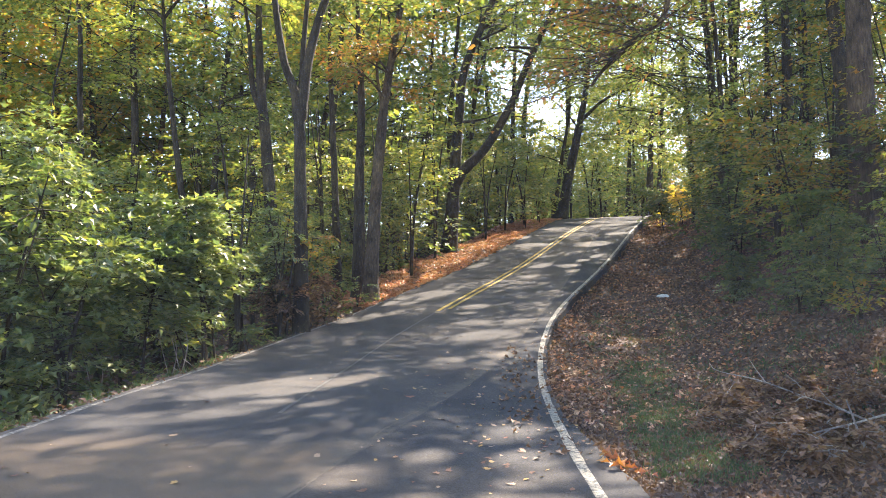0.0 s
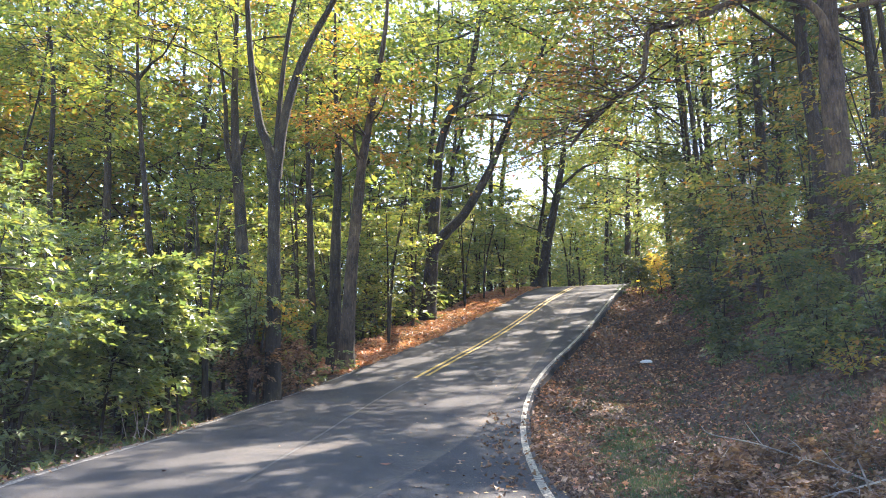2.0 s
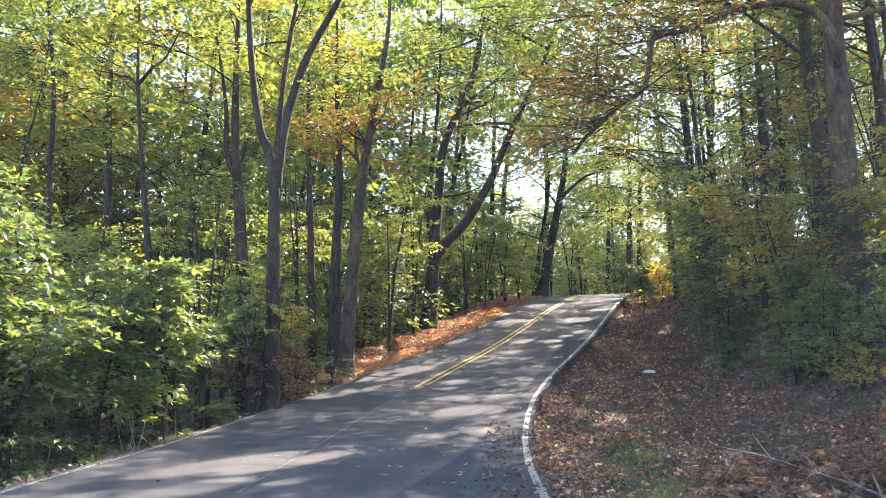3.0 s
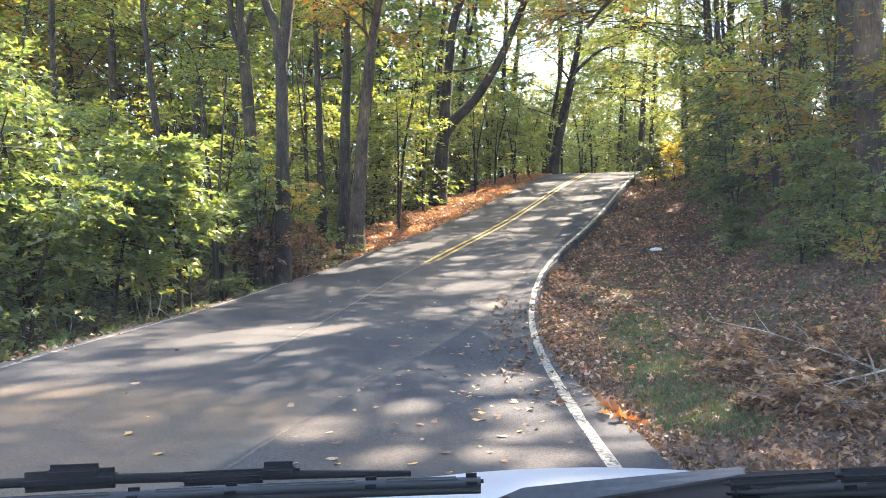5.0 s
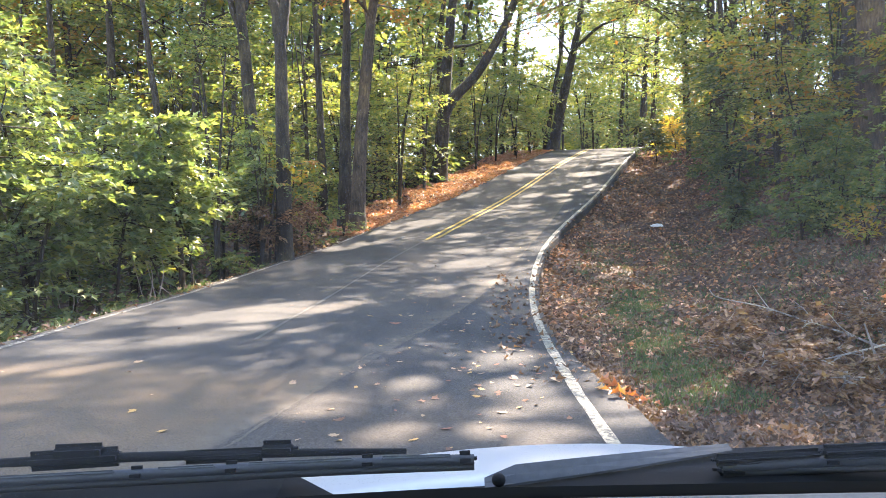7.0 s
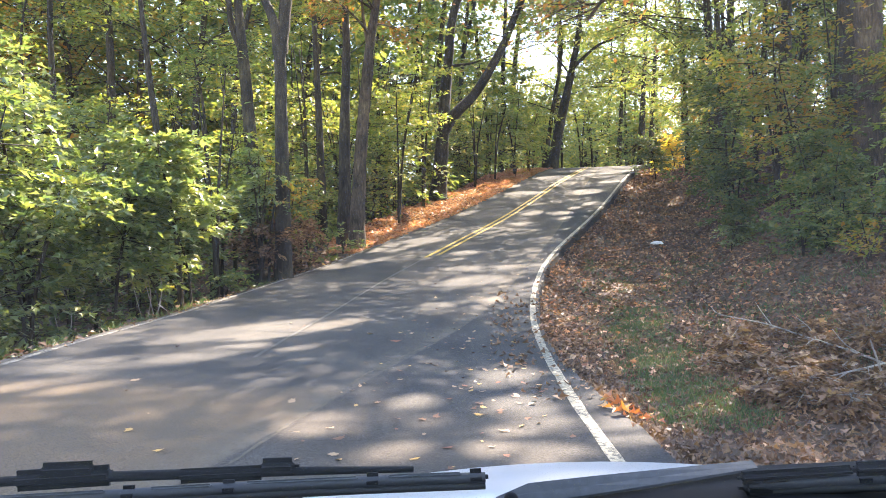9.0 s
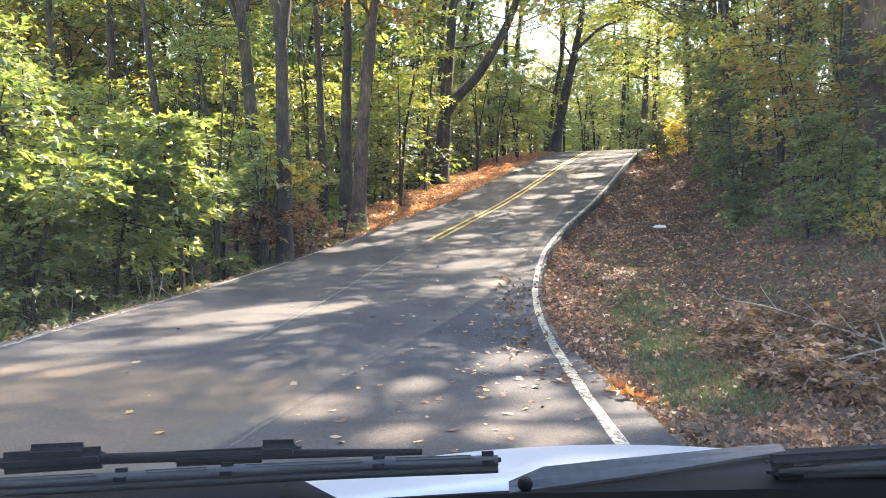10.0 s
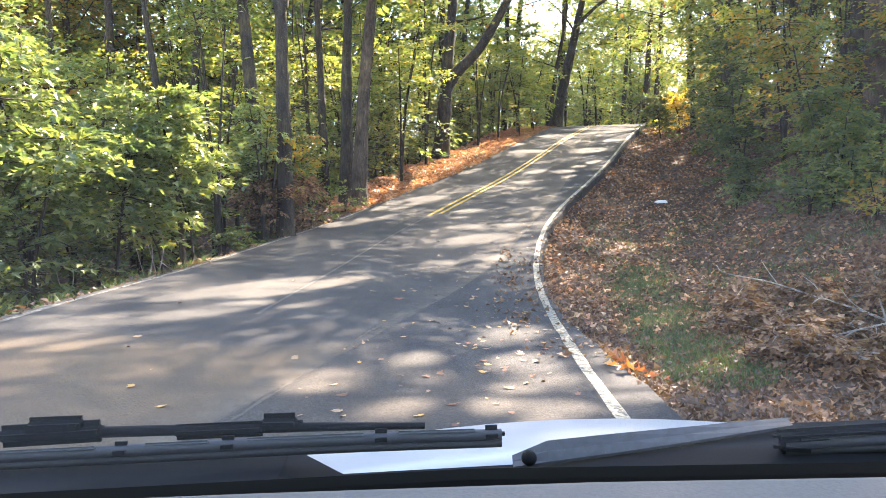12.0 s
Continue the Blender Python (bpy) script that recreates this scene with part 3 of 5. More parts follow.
def tree(label, stem, r, limbs=(), top=17.0, crown0=6.0, n_limb=12, reach=3.6, leaf_mat=GREEN, per_limb=9, per_spray=45,
         leaf=0.13, wood=BARK, group="", stub_leaves=6, azim=None, fork=True, tip=0.17, crown1=None, name="tree", category="tree"):
    """A tree with a tapered trunk, limbs, branches and a crown of leaves. stem and limbs are given in the world."""
    stem = [np.array(p, float) for p in stem]
    foot = stem[0] * 1.0
    if len(stem) > 1:
        lean = (stem[1] - stem[0]) / max(0.3, stem[1][2] - stem[0][2])
        gz = float(ground_height(foot[0], foot[1]))
        foot = stem[0] - lean * max(0.0, stem[0][2] - gz) * 0.6
    foot[2] = float(ground_height(foot[0], foot[1])) - 0.12
    pts = [foot] + ([p for p in stem if p[2] > foot[2] + 0.4])
    last, prev = pts[-1], pts[-2]
    if top > last[2] + 0.8:
        d = (last - prev) / max(0.3, np.linalg.norm(last - prev))
        pts.append(last + np.array([d[0] * 0.5, d[1] * 0.5, 1.0]) * (top - last[2]) * 0.5)
        pts.append(last + np.array([d[0] * 0.35, d[1] * 0.35, 1.0]) * (top - last[2]))
    line = curve_points(pts, 34)
    home = thing(name, tuple(foot), label, category, group)
    off = foot
    h = (line[:, 2] - foot[2]) / max(1.0, line[-1, 2] - foot[2])
    rad = r * (1.12 - (1.12 - tip) * h) + r * 0.45 * np.exp(-(line[:, 2] - foot[2]) * 2.2)
    v, f = tube(line, rad, 12, 0.05)
    link_mesh("trunk", v - off, f, wood, home, smooth=True)
    holds, wood_bits, more = [], [], []
    for lp, lr in limbs:
        ll = curve_points(lp, 5 * len(lp))
        v, f = tube(ll, lr * np.linspace(1.0, 0.28, len(ll)), 7, 0.04)
        link_mesh("limb", v - off, f, wood, home, smooth=True)
        holds.append(ll)
        span = np.linalg.norm(ll[-1] - ll[0])
        if fork and span > 4:
            for k in range(int(span * 0.55)):
                j = int(rng.uniform(0.4, 1.0) * (len(ll) - 1))
                if ll[j][2] < crown0:
                    continue
                side = limb_line(ll[j], rng.uniform(0, 2 * np.pi), rng.uniform(0.1, 0.8), reach * rng.uniform(0.4, 1.0))
                wood_bits.append(tube(side, lr * 0.3 * np.linspace(1, 0.3, len(side)), 5))
                more.append(side)
    for k in range(n_limb):
        u = rng.uniform(0, 1)
        z = crown0 + ((crown1 or line[-1, 2]) - crown0) * u
        j = int(np.argmin(np.abs(line[:, 2] - z)))
        tried = []
        for _ in range(1 if azim is None else 6):
            a = rng.uniform(0, 2 * np.pi) if azim is None else azim + rng.uniform(-0.9, 0.9)
            tried.append(limb_line(line[j], a, rng.uniform(0.25, 0.8), reach * rng.uniform(0.55, 1.15) * (1.1 - 0.6 * u), 12))
        # of the tries, take the limb that shades the sun spots least
        ll = min(tried, key=lambda q: shades_sun_spot(q).sum()) if len(tried) > 1 else tried[0]
        wood_bits.append(tube(ll, max(0.015, 0.34 * rad[j]) * np.linspace(1, 0.25, len(ll)), 5))
        holds.append(ll)
    holds += more
    A, W, Ls = [], [], []
    for q, ll in enumerate(holds):
        n = per_limb if q >= len(limbs) else int(stub_leaves * min(1.0, np.linalg.norm(ll[-1] - ll[0]) / 6.0))
        if not n:
            continue
        k = np.clip((rng.uniform(0.3, 1.0, n) * len(ll)).astype(int), 0, len(ll) - 1)
        d = np.gradient(ll, axis=0)[k]
        d[:, 2] *= 0.3
        d /= np.linalg.norm(d, axis=1)[:, None] + 1e-9
        w = turned(d, rng.normal(0, 0.9, n))
        w[:, 2] = rng.normal(0.08, 0.22, n)
        A.append(ll[k])
        W.append(w / np.linalg.norm(w, axis=1)[:, None])
        Ls.append(rng.uniform(0.55, 1.5, n) * (0.45 + 0.24 * reach))
    if A:
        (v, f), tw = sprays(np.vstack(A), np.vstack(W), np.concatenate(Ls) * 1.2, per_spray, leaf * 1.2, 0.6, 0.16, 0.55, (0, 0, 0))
        tagged(link_mesh("crown", v - off, f, leaf_mat, home), kind="stuff")
        v, f = join(wood_bits + tw)
        tagged(link_mesh("branches", v - off, f, wood, home, smooth=True), kind="stuff")
    return home


TALL = "tall hardwood tree with rough dark bark beside the road"
tree("slender hardwood tree forking high above the shrubs", [(-7.0, 19.95, 3.74), (-7.27, 19.95, 5.76), (-7.49, 19.95, 7.55), (-7.67, 19.95, 9.25)], 0.115,
     [([(-7.67, 19.95, 9.25), (-8.02, 20.2, 9.57), (-8.47, 20.4, 9.73), (-8.89, 20.5, 10.36)], 0.05),
      ([(-7.67, 19.95, 9.25), (-7.28, 19.8, 9.65), (-6.92, 19.7, 9.89), (-6.51, 19.5, 10.53)], 0.05)], 12.0, 8.6, 14, 2.6, LIME, 9, 40, 0.12)
tree(TALL, [(-4.96, 20.95, 3.84), (-5.12, 20.95, 5.81), (-5.36, 20.95, 8.5), (-5.4, 20.95, 11.83), (-5.38, 20.95, 12.87)], 0.210,
     [([(-5.24, 20.95, 6.9), (-5.54, 20.95, 7.7), (-5.65, 20.95, 9.15), (-5.98, 20.95, 11.15)], 0.105)], 13.5, 9.5, 6, 2.8, LIME, 6, 36, 0.13)
tree("broad hardwood tree parting into three upright stems", [(-3.68, 18.48, 2.52), (-3.71, 18.48, 4.35), (-3.75, 18.48, 6.54)], 0.166,
     [([(-3.78, 18.48, 6.19), (-3.87, 18.48, 6.85), (-4.15, 18.48, 7.67), (-4.40, 18.48, 9.27), (-4.58, 18.48, 11.53), (-4.69, 18.53, 12.73)], 0.135),
      ([(-3.71, 18.48, 6.19), (-3.66, 18.48, 6.74), (-3.48, 18.48, 7.96), (-3.04, 18.48, 9.42), (-2.44, 18.48, 10.62), (-1.90, 18.48, 11.85), (-1.64, 18.42, 12.51)], 0.15),
      ([(-3.77, 18.64, 6.19), (-3.77, 18.69, 6.74), (-3.67, 18.69, 8.62), (-3.48, 18.69, 10.27), (-3.20, 18.69, 11.80), (-3.05, 18.75, 12.95)], 0.09)],
     6.3, 8.5, 0, 2.6, LIME, 9, 36, 0.12, stub_leaves=7, tip=0.8)
tree("thin straight hardwood tree with mottled bark", [(-3.91, 25.95, 3.67), (-4.04, 25.95, 7.04), (-4.19, 25.95, 10.38), (-4.2, 25.95, 14.31)], 0.14,
     (), 15, 9.5, 10, 2.6, GOLD, 8, 40, 0.13)
tree(TALL, [(-3.05, 24.95, 3.23), (-3.04, 24.95, 5.9), (-2.98, 24.95, 8.31), (-3.11, 24.95, 11.01)], 0.20, (), 13.5, 9.0, 6, 2.6, GREEN, 8, 45, 0.13)
tree("leaning hardwood tree with pale brown bark", [(-2.56, 24.10, 2.50), (-2.44, 24.10, 4.88), (-2.17, 24.10, 7.90), (-1.81, 24.10, 10.12), (-1.42, 24.10, 12.61), (-1.34, 24.10, 14.81)], 0.210,
     [([(-2.16, 24.10, 7.53), (-2.40, 24.04, 9.19), (-2.22, 23.94, 11.07)], 0.065)], 14.5, 7.2, 8, 2.2, RUST, 7, 36, 0.13, BARK_PALE, crown1=10.5)
tree("large forked oak with a leaning second stem", [(-0.16, 35.95, 4.5), (0.05, 35.95, 7.07), (0.13, 35.95, 7.85)], 0.319,
     [([(0.07, 35.95, 7.4), (0.12, 35.95, 8.4), (0.29, 35.95, 10.25), (0.59, 35.95, 12.7), (1.96, 35.95, 16.07), (2.35, 35.95, 18.4), (2.45, 35.95, 19.3)], 0.30),
      ([(0.10, 35.95, 7.2), (0.55, 35.95, 7.9), (1.61, 35.95, 9.04), (2.77, 35.95, 11.05), (3.44, 35.95, 12.7), (4.36, 35.95, 14.65), (5.37, 35.95, 16.94), (5.9, 35.95, 18.2)], 0.27),
      ([(0.32, 35.95, 10.11), (1.37, 35.9, 10.24), (2.29, 35.8, 10.57)], 0.08)],
     8.2, 12.0, 0, 4.6, DEEP, 7, 34, 0.19, stub_leaves=8, tip=0.8)
tree("leaning hardwood tree at the top of the hill", [(7.52, 55.07, 7.58), (8.11, 55.07, 10.43), (8.90, 55.07, 14.07), (9.46, 55.07, 16.98)], 0.34,
     [([(8.93, 55.07, 14.49), (10.80, 55.07, 16.14), (12.66, 55.07, 16.98), (14.14, 55.07, 18.24)], 0.13),
      ([(9.46, 55.07, 16.98), (9.72, 55.07, 19.95), (11.09, 55.07, 23.40)], 0.165)], 24, 13, 10, 4.4, LIME, 9, 40, 0.19, stub_leaves=8)
tree("thin tree beside a leaning neighbour", [(7.41, 57.19, 8.31), (7.93, 57.19, 12.03), (8.59, 57.19, 15.84), (8.55, 57.19, 18.89)], 0.17, (), 21, 12, 10, 3.5, LIME, 8, 45, 0.24)
for p, rr in (((16.43, 79.45, 11.52), 0.24), ((16.91, 76.27, 11.11), 0.25), ((17.38, 69.91, 10.09), 0.31), ((18.82, 72.03, 10.30), 0.28)):
    tree("straight trunk standing beyond the hill crest", [p, (p[0] + 0.3, p[1], p[2] + 6), (p[0] + 0.5, p[1], p[2] + 11)], rr, (), 27, 17, 9, 4.5, GREEN, 8, 40, 0.28)
# upper crown enlarged above the view, to help shade the road
tree("massive grey-barked tree on the bank with an overhanging bough",
     [(10.08, 18.95, 3.3), (10.12, 18.95, 5.08), (10.12, 18.95, 7.52), (10.16, 18.95, 9.94), (10.25, 18.95, 12.47)], 0.336,
     [([(10.1, 18.8, 9.3), (9.94, 18.45, 9.56), (9.6, 18.45, 10.47), (8.77, 18.45, 10.81), (7.62, 18.45, 10.65), (6.3, 18.45, 10.13), (5.44, 18.45, 9.89),
        (5.28, 18.45, 9.11), (5.08, 18.45, 8.53), (4.58, 18.45, 8.2), (3.79, 18.45, 7.48), (3.36, 18.45, 6.94)], 0.13),
      ([(5.06, 18.45, 8.6), (4.54, 18.4, 8.85), (3.7, 18.3, 8.85)], 0.04)], 21, 10.5, 20, 6.0, RUST, 8, 34, 0.13, BARK_PALE, stub_leaves=85, fork=False)
# crown spread wide and high towards the road, to shade it
tree(TALL, [(11.6, 22.95, 4.6), (11.67, 22.95, 7.74), (11.46, 22.95, 10.43), (11.44, 22.95, 14.01)], 0.24, (), 23, 11.5, 20, 8.0, GREEN, 9, 34, 0.15, azim=math.pi + 0.1)
tree(TALL, [(14.04, 23.95, 6.57), (14.13, 23.95, 9.87), (14.03, 23.95, 12.57), (14.04, 23.95, 14.96)], 0.22, (), 16.5, 9.5, 11, 3.4, GOLD, 10, 40, 0.15)
for p, q, rr, mt in (((14.46, 33.95, 7.46), (14.68, 33.95, 14.5), 0.29, GREEN), ((16.15, 35.95, 7.81), (16.4, 35.95, 15.2), 0.18, DEEP),
                     ((15.12, 37.95, 8.17), (15.45, 37.95, 16.0), 0.175, GREEN), ((14.66, 41.95, 9.19), (14.76, 41.95, 15.5), 0.16, LIME)):
    tree(TALL, [p, tuple((np.array(p) + np.array(q)) / 2 + np.array([0.1, 0, 0])), q], rr, (), 20, 10, 9, 3.8, mt, 8, 36, 0.19)
tree("slim hardwood tree deep in the wood", [(-12.12, 24.95, 6.11), (-12.23, 24.95, 8.51), (-12.31, 24.95, 11.01), (-12.74, 24.95, 14.21)], 0.135, (), 17, 9, 12, 3.0, GREEN, 8, 40, 0.14)
tree("slim crooked tree deep in the wood", [(-12.56, 23.95, 5.93), (-12.61, 23.95, 8.23), (-12.37, 23.95, 9.69), (-12.19, 23.95, 10.81)], 0.075, (), 13, 8, 9, 2.2, LIME, 8, 35, 0.13)
tree("small crooked tree with a bent-over tip", [(-6.43, 21.95, 3.96), (-6.59, 21.95, 5.86), (-6.93, 21.95, 7.33), (-7.43, 21.95, 7.75)], 0.085, (), 0, 6.0, 8, 1.6, GREEN, 6, 35, 0.12)

for x, y, tp, mt in ((0.8, 46.5, 23, LIME), (-1.2, 43.0, 21, LIME), (-4.6, 31.5, 17, LIME), (1.4, 52.5, 25, LIME), (0.1, 41.8, 25, GREEN), (-7.5, 30.0, 17, GREEN), (-10.0, 32.5, 18, LIME), (-13.5, 31.0, 17.5, GREEN), (-16.0, 34.0, 18, GREEN), (-18.5, 35.5, 18.5, GOLD), (-11.8, 36.5, 20, DEEP), (-6.2, 36.0, 19.5, GREEN)):
    g = float(ground_height(x, y))
    tree("tall hardwood tree on the wooded side of the hill", [(x, y, g + 0.6), (x + rng.normal(0, 0.3), y, g + 6), (x + rng.normal(0.4, 0.5), y, g + 12)], rng.uniform(0.13, 0.2), (), tp + (3.5 if x < -4 else 0), 8.0 if x < -4 else 17.0, 14 if x < -4 else 10, 4.6 if x < -4 else 5.0, mt, 9 if x < -4 else 6, 34, 0.20,
         group="trees beside the hill road")
for x, y, tp, mt in ((12.6, 34.8, 23, LIME), (14.0, 39.2, 23, DEEP), (16.6, 45.5, 24, GREEN), (15.3, 42.6, 24, GREEN), (16.6, 48.6, 25, DEEP), (19.5, 40.0, 20, GREEN), (21.8, 37.5, 19, DEEP), (18.8, 35.0, 18, GOLD),
                     (12.6, 17.0, 17, GREEN), (15.6, 20.0, 18, DEEP), (17.0, 51.0, 25, GREEN), (18.6, 57.0, 24, LIME)):
    g = float(ground_height(x, y))
    tree("tall hardwood tree rooted in the bank above the road", [(x, y, g + 0.6), (x + rng.normal(0, 0.2), y, g + 5), (x + rng.normal(0, 0.4), y, g + 10)], rng.uniform(0.13, 0.22), (), tp, 9.5, 14, 4.8, mt, 9, 34, 0.19,
         group="trees on the bank")

# trees added to shade the road; the nearest four are rooted out of view
for x, y, tp, mt in ((13.4, 21.6, 23, GREEN), (12.3, 19.2, 21, RUST), (15.6, 26.2, 25, GREEN), (14.6, 24.2, 24, LIME), (12.6, 37.2, 24, GREEN), (10.4, 29.4, 22, LIME), (11.4, 33.2, 23, GREEN), (13.6, 44.2, 25, GREEN), (16.4, 54.0, 27, GREEN)):
    g = float(ground_height(x, y))
    tree("added hardwood tree on the bank that shades the road", [(x, y, g + 0.6), (x - 0.2, y, g + 6), (x - 0.5, y, g + 11)], 0.12, (), tp, 11.0, 19, 8.0, mt, 8, 32, 0.17,
         group="trees on the bank", azim=math.pi + 0.2)


for x, y, tp, mt in ((-1.0, 58.0, 35, GREEN), (2.6, 60.5, 37, LIME), (5.6, 63.0, 37, DEEP), (8.6, 61.5, 36, GREEN), (-4.2, 61.0, 35, DEEP), (4.2, 57.0, 34, LIME), (-8.0, 56.0, 33, GREEN), (-12.5, 52.0, 31, GREEN)):
    g = float(ground_height(x, y))
    tree("tall hardwood tree behind the hill crest", [(x, y, g + 0.6), (x + rng.normal(0, 0.3), y, g + 8), (x + rng.normal(0.3, 0.5), y, g + 15)], rng.uniform(0.16, 0.24), (), tp, g + 8.0, 20, 5.8, mt, 9, 32, 0.34,
         group="trees beside the hill road")


# ---- saplings and shrubs ----
def sapling(x, y, height, reach, leaf_mat, n_spray=46, per=36, leaf=0.13, low=0.25, label="leafy sapling in the undergrowth", stems=3, group="saplings in the undergrowth",
            name="sapling", category="sapling", droop=0.2, wood=BARK, thick=0.022, azim=None, high=1.0, lobes=False):
    """Thin stems with flat layers of leaves."""
    s, o = (float(a[0]) for a in road_frame(x, y))
    if -LANE_L - 0.4 < o < edge_right(s) + 0.1:
        x, y = (float(a) for a in on_road(s, -LANE_L - 0.4)[:2])
    z0 = float(ground_height(x, y)) - 0.05
    home = thing(name, (x, y, z0), label, category, group)
    A, W, Ls = [], [], []
    for k in range(stems):
        a = rng.uniform(0, 2 * np.pi)
        tip = np.array([math.cos(a) * reach * 0.32, math.sin(a) * reach * 0.32, height * rng.uniform(0.8, 1.0)])
        ln = curve_points([(0, 0, 0), tip * np.array([0.25, 0.25, 0.5]), tip], 9)
        v, f = tube(ln, thick * height ** 0.5 * np.linspace(1.0, 0.25, 9), 6, 0.03)
        link_mesh("stem", v, f, wood, home, smooth=True)
        n = n_spray // stems
        u = low + (high - low) * rng.uniform(0, 1, n) ** 0.8
        i = np.clip((u * 9).astype(int), 0, 8)
        b = rng.uniform(0, 2 * np.pi, n) if azim is None else azim + rng.normal(0, 0.8, n)
        A.append(ln[i])
        W.append(np.stack([np.cos(b), np.sin(b), rng.normal(0.12, 0.2, n)], -1))
        Ls.append(reach * rng.uniform(0.45, 1.05, n) * (1.1 - 0.55 * u))
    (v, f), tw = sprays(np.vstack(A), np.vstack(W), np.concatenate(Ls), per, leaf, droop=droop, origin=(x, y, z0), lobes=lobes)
    tagged(link_mesh("foliage", v, f, leaf_mat, home), kind="stuff")
    v, f = join(tw)
    tagged(link_mesh("twigs", v, f, wood, home), kind="stuff")
    return home


# the bright large-leaved shrub and its neighbours along the falling side
SHINY = "large-leaved shrub shining in the sun at the road edge"
sapling(-4.75, 14.6, 3.7, 1.45, WAXY, 66, 34, 0.19, 0.55, SHINY, 1, name="shrub", category="shrub", thick=0.034, lobes=True)
sapling(-4.65, 14.9, 2.0, 1.9, WAXY, 9, 40, 0.17, 0.62, "shrub with one low flat layer of glossy leaves", 1, name="shrub", category="shrub", azim=0.2, droop=0.05, lobes=True)
sapling(-4.9, 14.0, 1.3, 1.1, LIME, 5, 30, 0.15, 0.6, "shrub with one low flat layer of glossy leaves", 1, name="shrub", category="shrub", azim=0.0, droop=0.1, lobes=True)
sapling(-5.9, 14.4, 3.1, 1.7, WAXY, 70, 34, 0.18, 0.5, "broad green shrub leaning over the road edge", 2, name="shrub", category="shrub", lobes=True)
for x, y, hh, rc, mt, lf in ((-7.0, 13.6, 5.2, 2.0, GREEN, 0.19), (-8.3, 14.6, 6.0, 2.3, GREEN, 0.19), (-6.4, 12.4, 3.4, 1.5, GREEN, 0.18), (-7.6, 12.3, 3.0, 1.6, GREEN, 0.18),
                             (-9.3, 16.5, 6.5, 2.4, LIME, 0.19), (-10.6, 18.5, 7.5, 2.8, GREEN, 0.16), (-6.6, 17.0, 4.2, 1.7, DEEP, 0.17), (-8.0, 18.5, 5.5, 2.2, GREEN, 0.18),
                             (-5.9, 18.6, 3.8, 1.6, GREEN, 0.18), (-4.4, 19.5, 3.4, 1.5, DEEP, 0.14), (-11.5, 21.5, 7.0, 2.8, GREEN, 0.17), (-9.2, 22.5, 6.5, 2.6, LIME, 0.16),
                             (-5.6, 24.0, 5.5, 2.2, GREEN, 0.16), (-3.6, 28.5, 5.5, 2.3, GREEN, 0.17), (-3.4, 28.6, 4.6, 1.7, DEEP, 0.16), (-2.7, 31.0, 4.4, 1.7, GREEN, 0.16),
                             (-2.0, 33.4, 4.6, 1.7, GREEN, 0.17), (-2.6, 33.5, 6.5, 2.6, LIME, 0.18), (0.2, 38.5, 5.0, 2.2, DEEP, 0.18), (1.7, 41.0, 5.4, 2.2, GREEN, 0.19),
                             (2.9, 44.0, 5.0, 2.2, GREEN, 0.2), (4.3, 47.5, 5.0, 2.2, LIME, 0.2), (5.5, 51.0, 4.6, 2.1, GREEN, 0.2), (-4.8, 33.0, 7.0, 2.8, GREEN, 0.18),
                             (-2.2, 40.0, 7.5, 3.0, LIME, 0.2), (0.8, 47.0, 8.0, 3.2, LIME, 0.22)):
    sapling(x, y, hh, rc, LIME if y > 23 and mt is GREEN else WAXY if y < 19 and mt is GREEN else mt, 80 if y < 17 else 54, 34, lf * (0.95 if y < 17 else 1.0), (0.42 if x > -6.2 else 0.25) if y < 20 else 0.22, lobes=y < 20)
for x, y, hh, rc, mt, n in ((-3.75, 18.4, 2.7, 0.9, GOLD, 16), (-3.1, 19.4, 2.5, 0.9, RUST, 18), (-2.85, 20.2, 2.3, 0.8, GOLD, 16)):
    sapling(x, y, hh, rc, mt, n, 24, 0.13, 0.55, "small shrub turning yellow and orange" if mt is GOLD else "thin shrub with pale glossy leaves beside a trunk", 3, name="shrub", category="shrub")
for x, y, hh in ((-3.3, 17.9, 1.5), (-3.0, 18.8, 1.5), (-2.55, 20.6, 1.3)):
    sapling(x, y, hh, 0.8, DRY, 40, 26, 0.12, 0.25, "withered shrub hung with dry brown leaves", 4, name="shrub", category="shrub", droop=0.5)
foot_s = float(road_frame(-3.68, 18.48)[0][0])
for ds, out, hh, rc, mt, n in ((-0.5, 0.35, 3.1, 0.85, WAXY, 34), (0.9, 0.22, 1.5, 0.8, DRY, 40), (0.6, 0.22, 2.2, 0.7, GOLD, 16)):
    p = on_road(foot_s + ds, -LANE_L - out)
    sapling(float(p[0]), float(p[1]), hh, rc, mt, n, 24, 0.125, 0.5 if mt is WAXY else 0.15,
            "thin shrub with pale glossy leaves beside a trunk" if mt is WAXY else "withered shrub hung with dry brown leaves", 3, name="shrub", category="shrub", droop=0.35)
for x, y, hh, mt in ((-6.0, 12.9, 0.55, LIME), (-5.4, 13.9, 0.5, GREEN), (-4.15, 16.2, 0.5, DEEP), (-3.5, 17.0, 0.55, GREEN), (-2.2, 21.2, 0.8, GREEN), (-1.6, 22.8, 0.9, GREEN),
                     (-6.9, 11.0, 0.7, GREEN), (-0.2, 36.2, 1.2, GREEN), (4.2, 45.6, 1.0, GOLD), (5.4, 49.2, 1.0, RUST)):
    sapling(x, y, hh, hh * 0.9, mt, 20, 20, 0.11, 0.1, "low leafy plant at the road edge", 3, "low plants at the road edge", "low_plant", "plant")
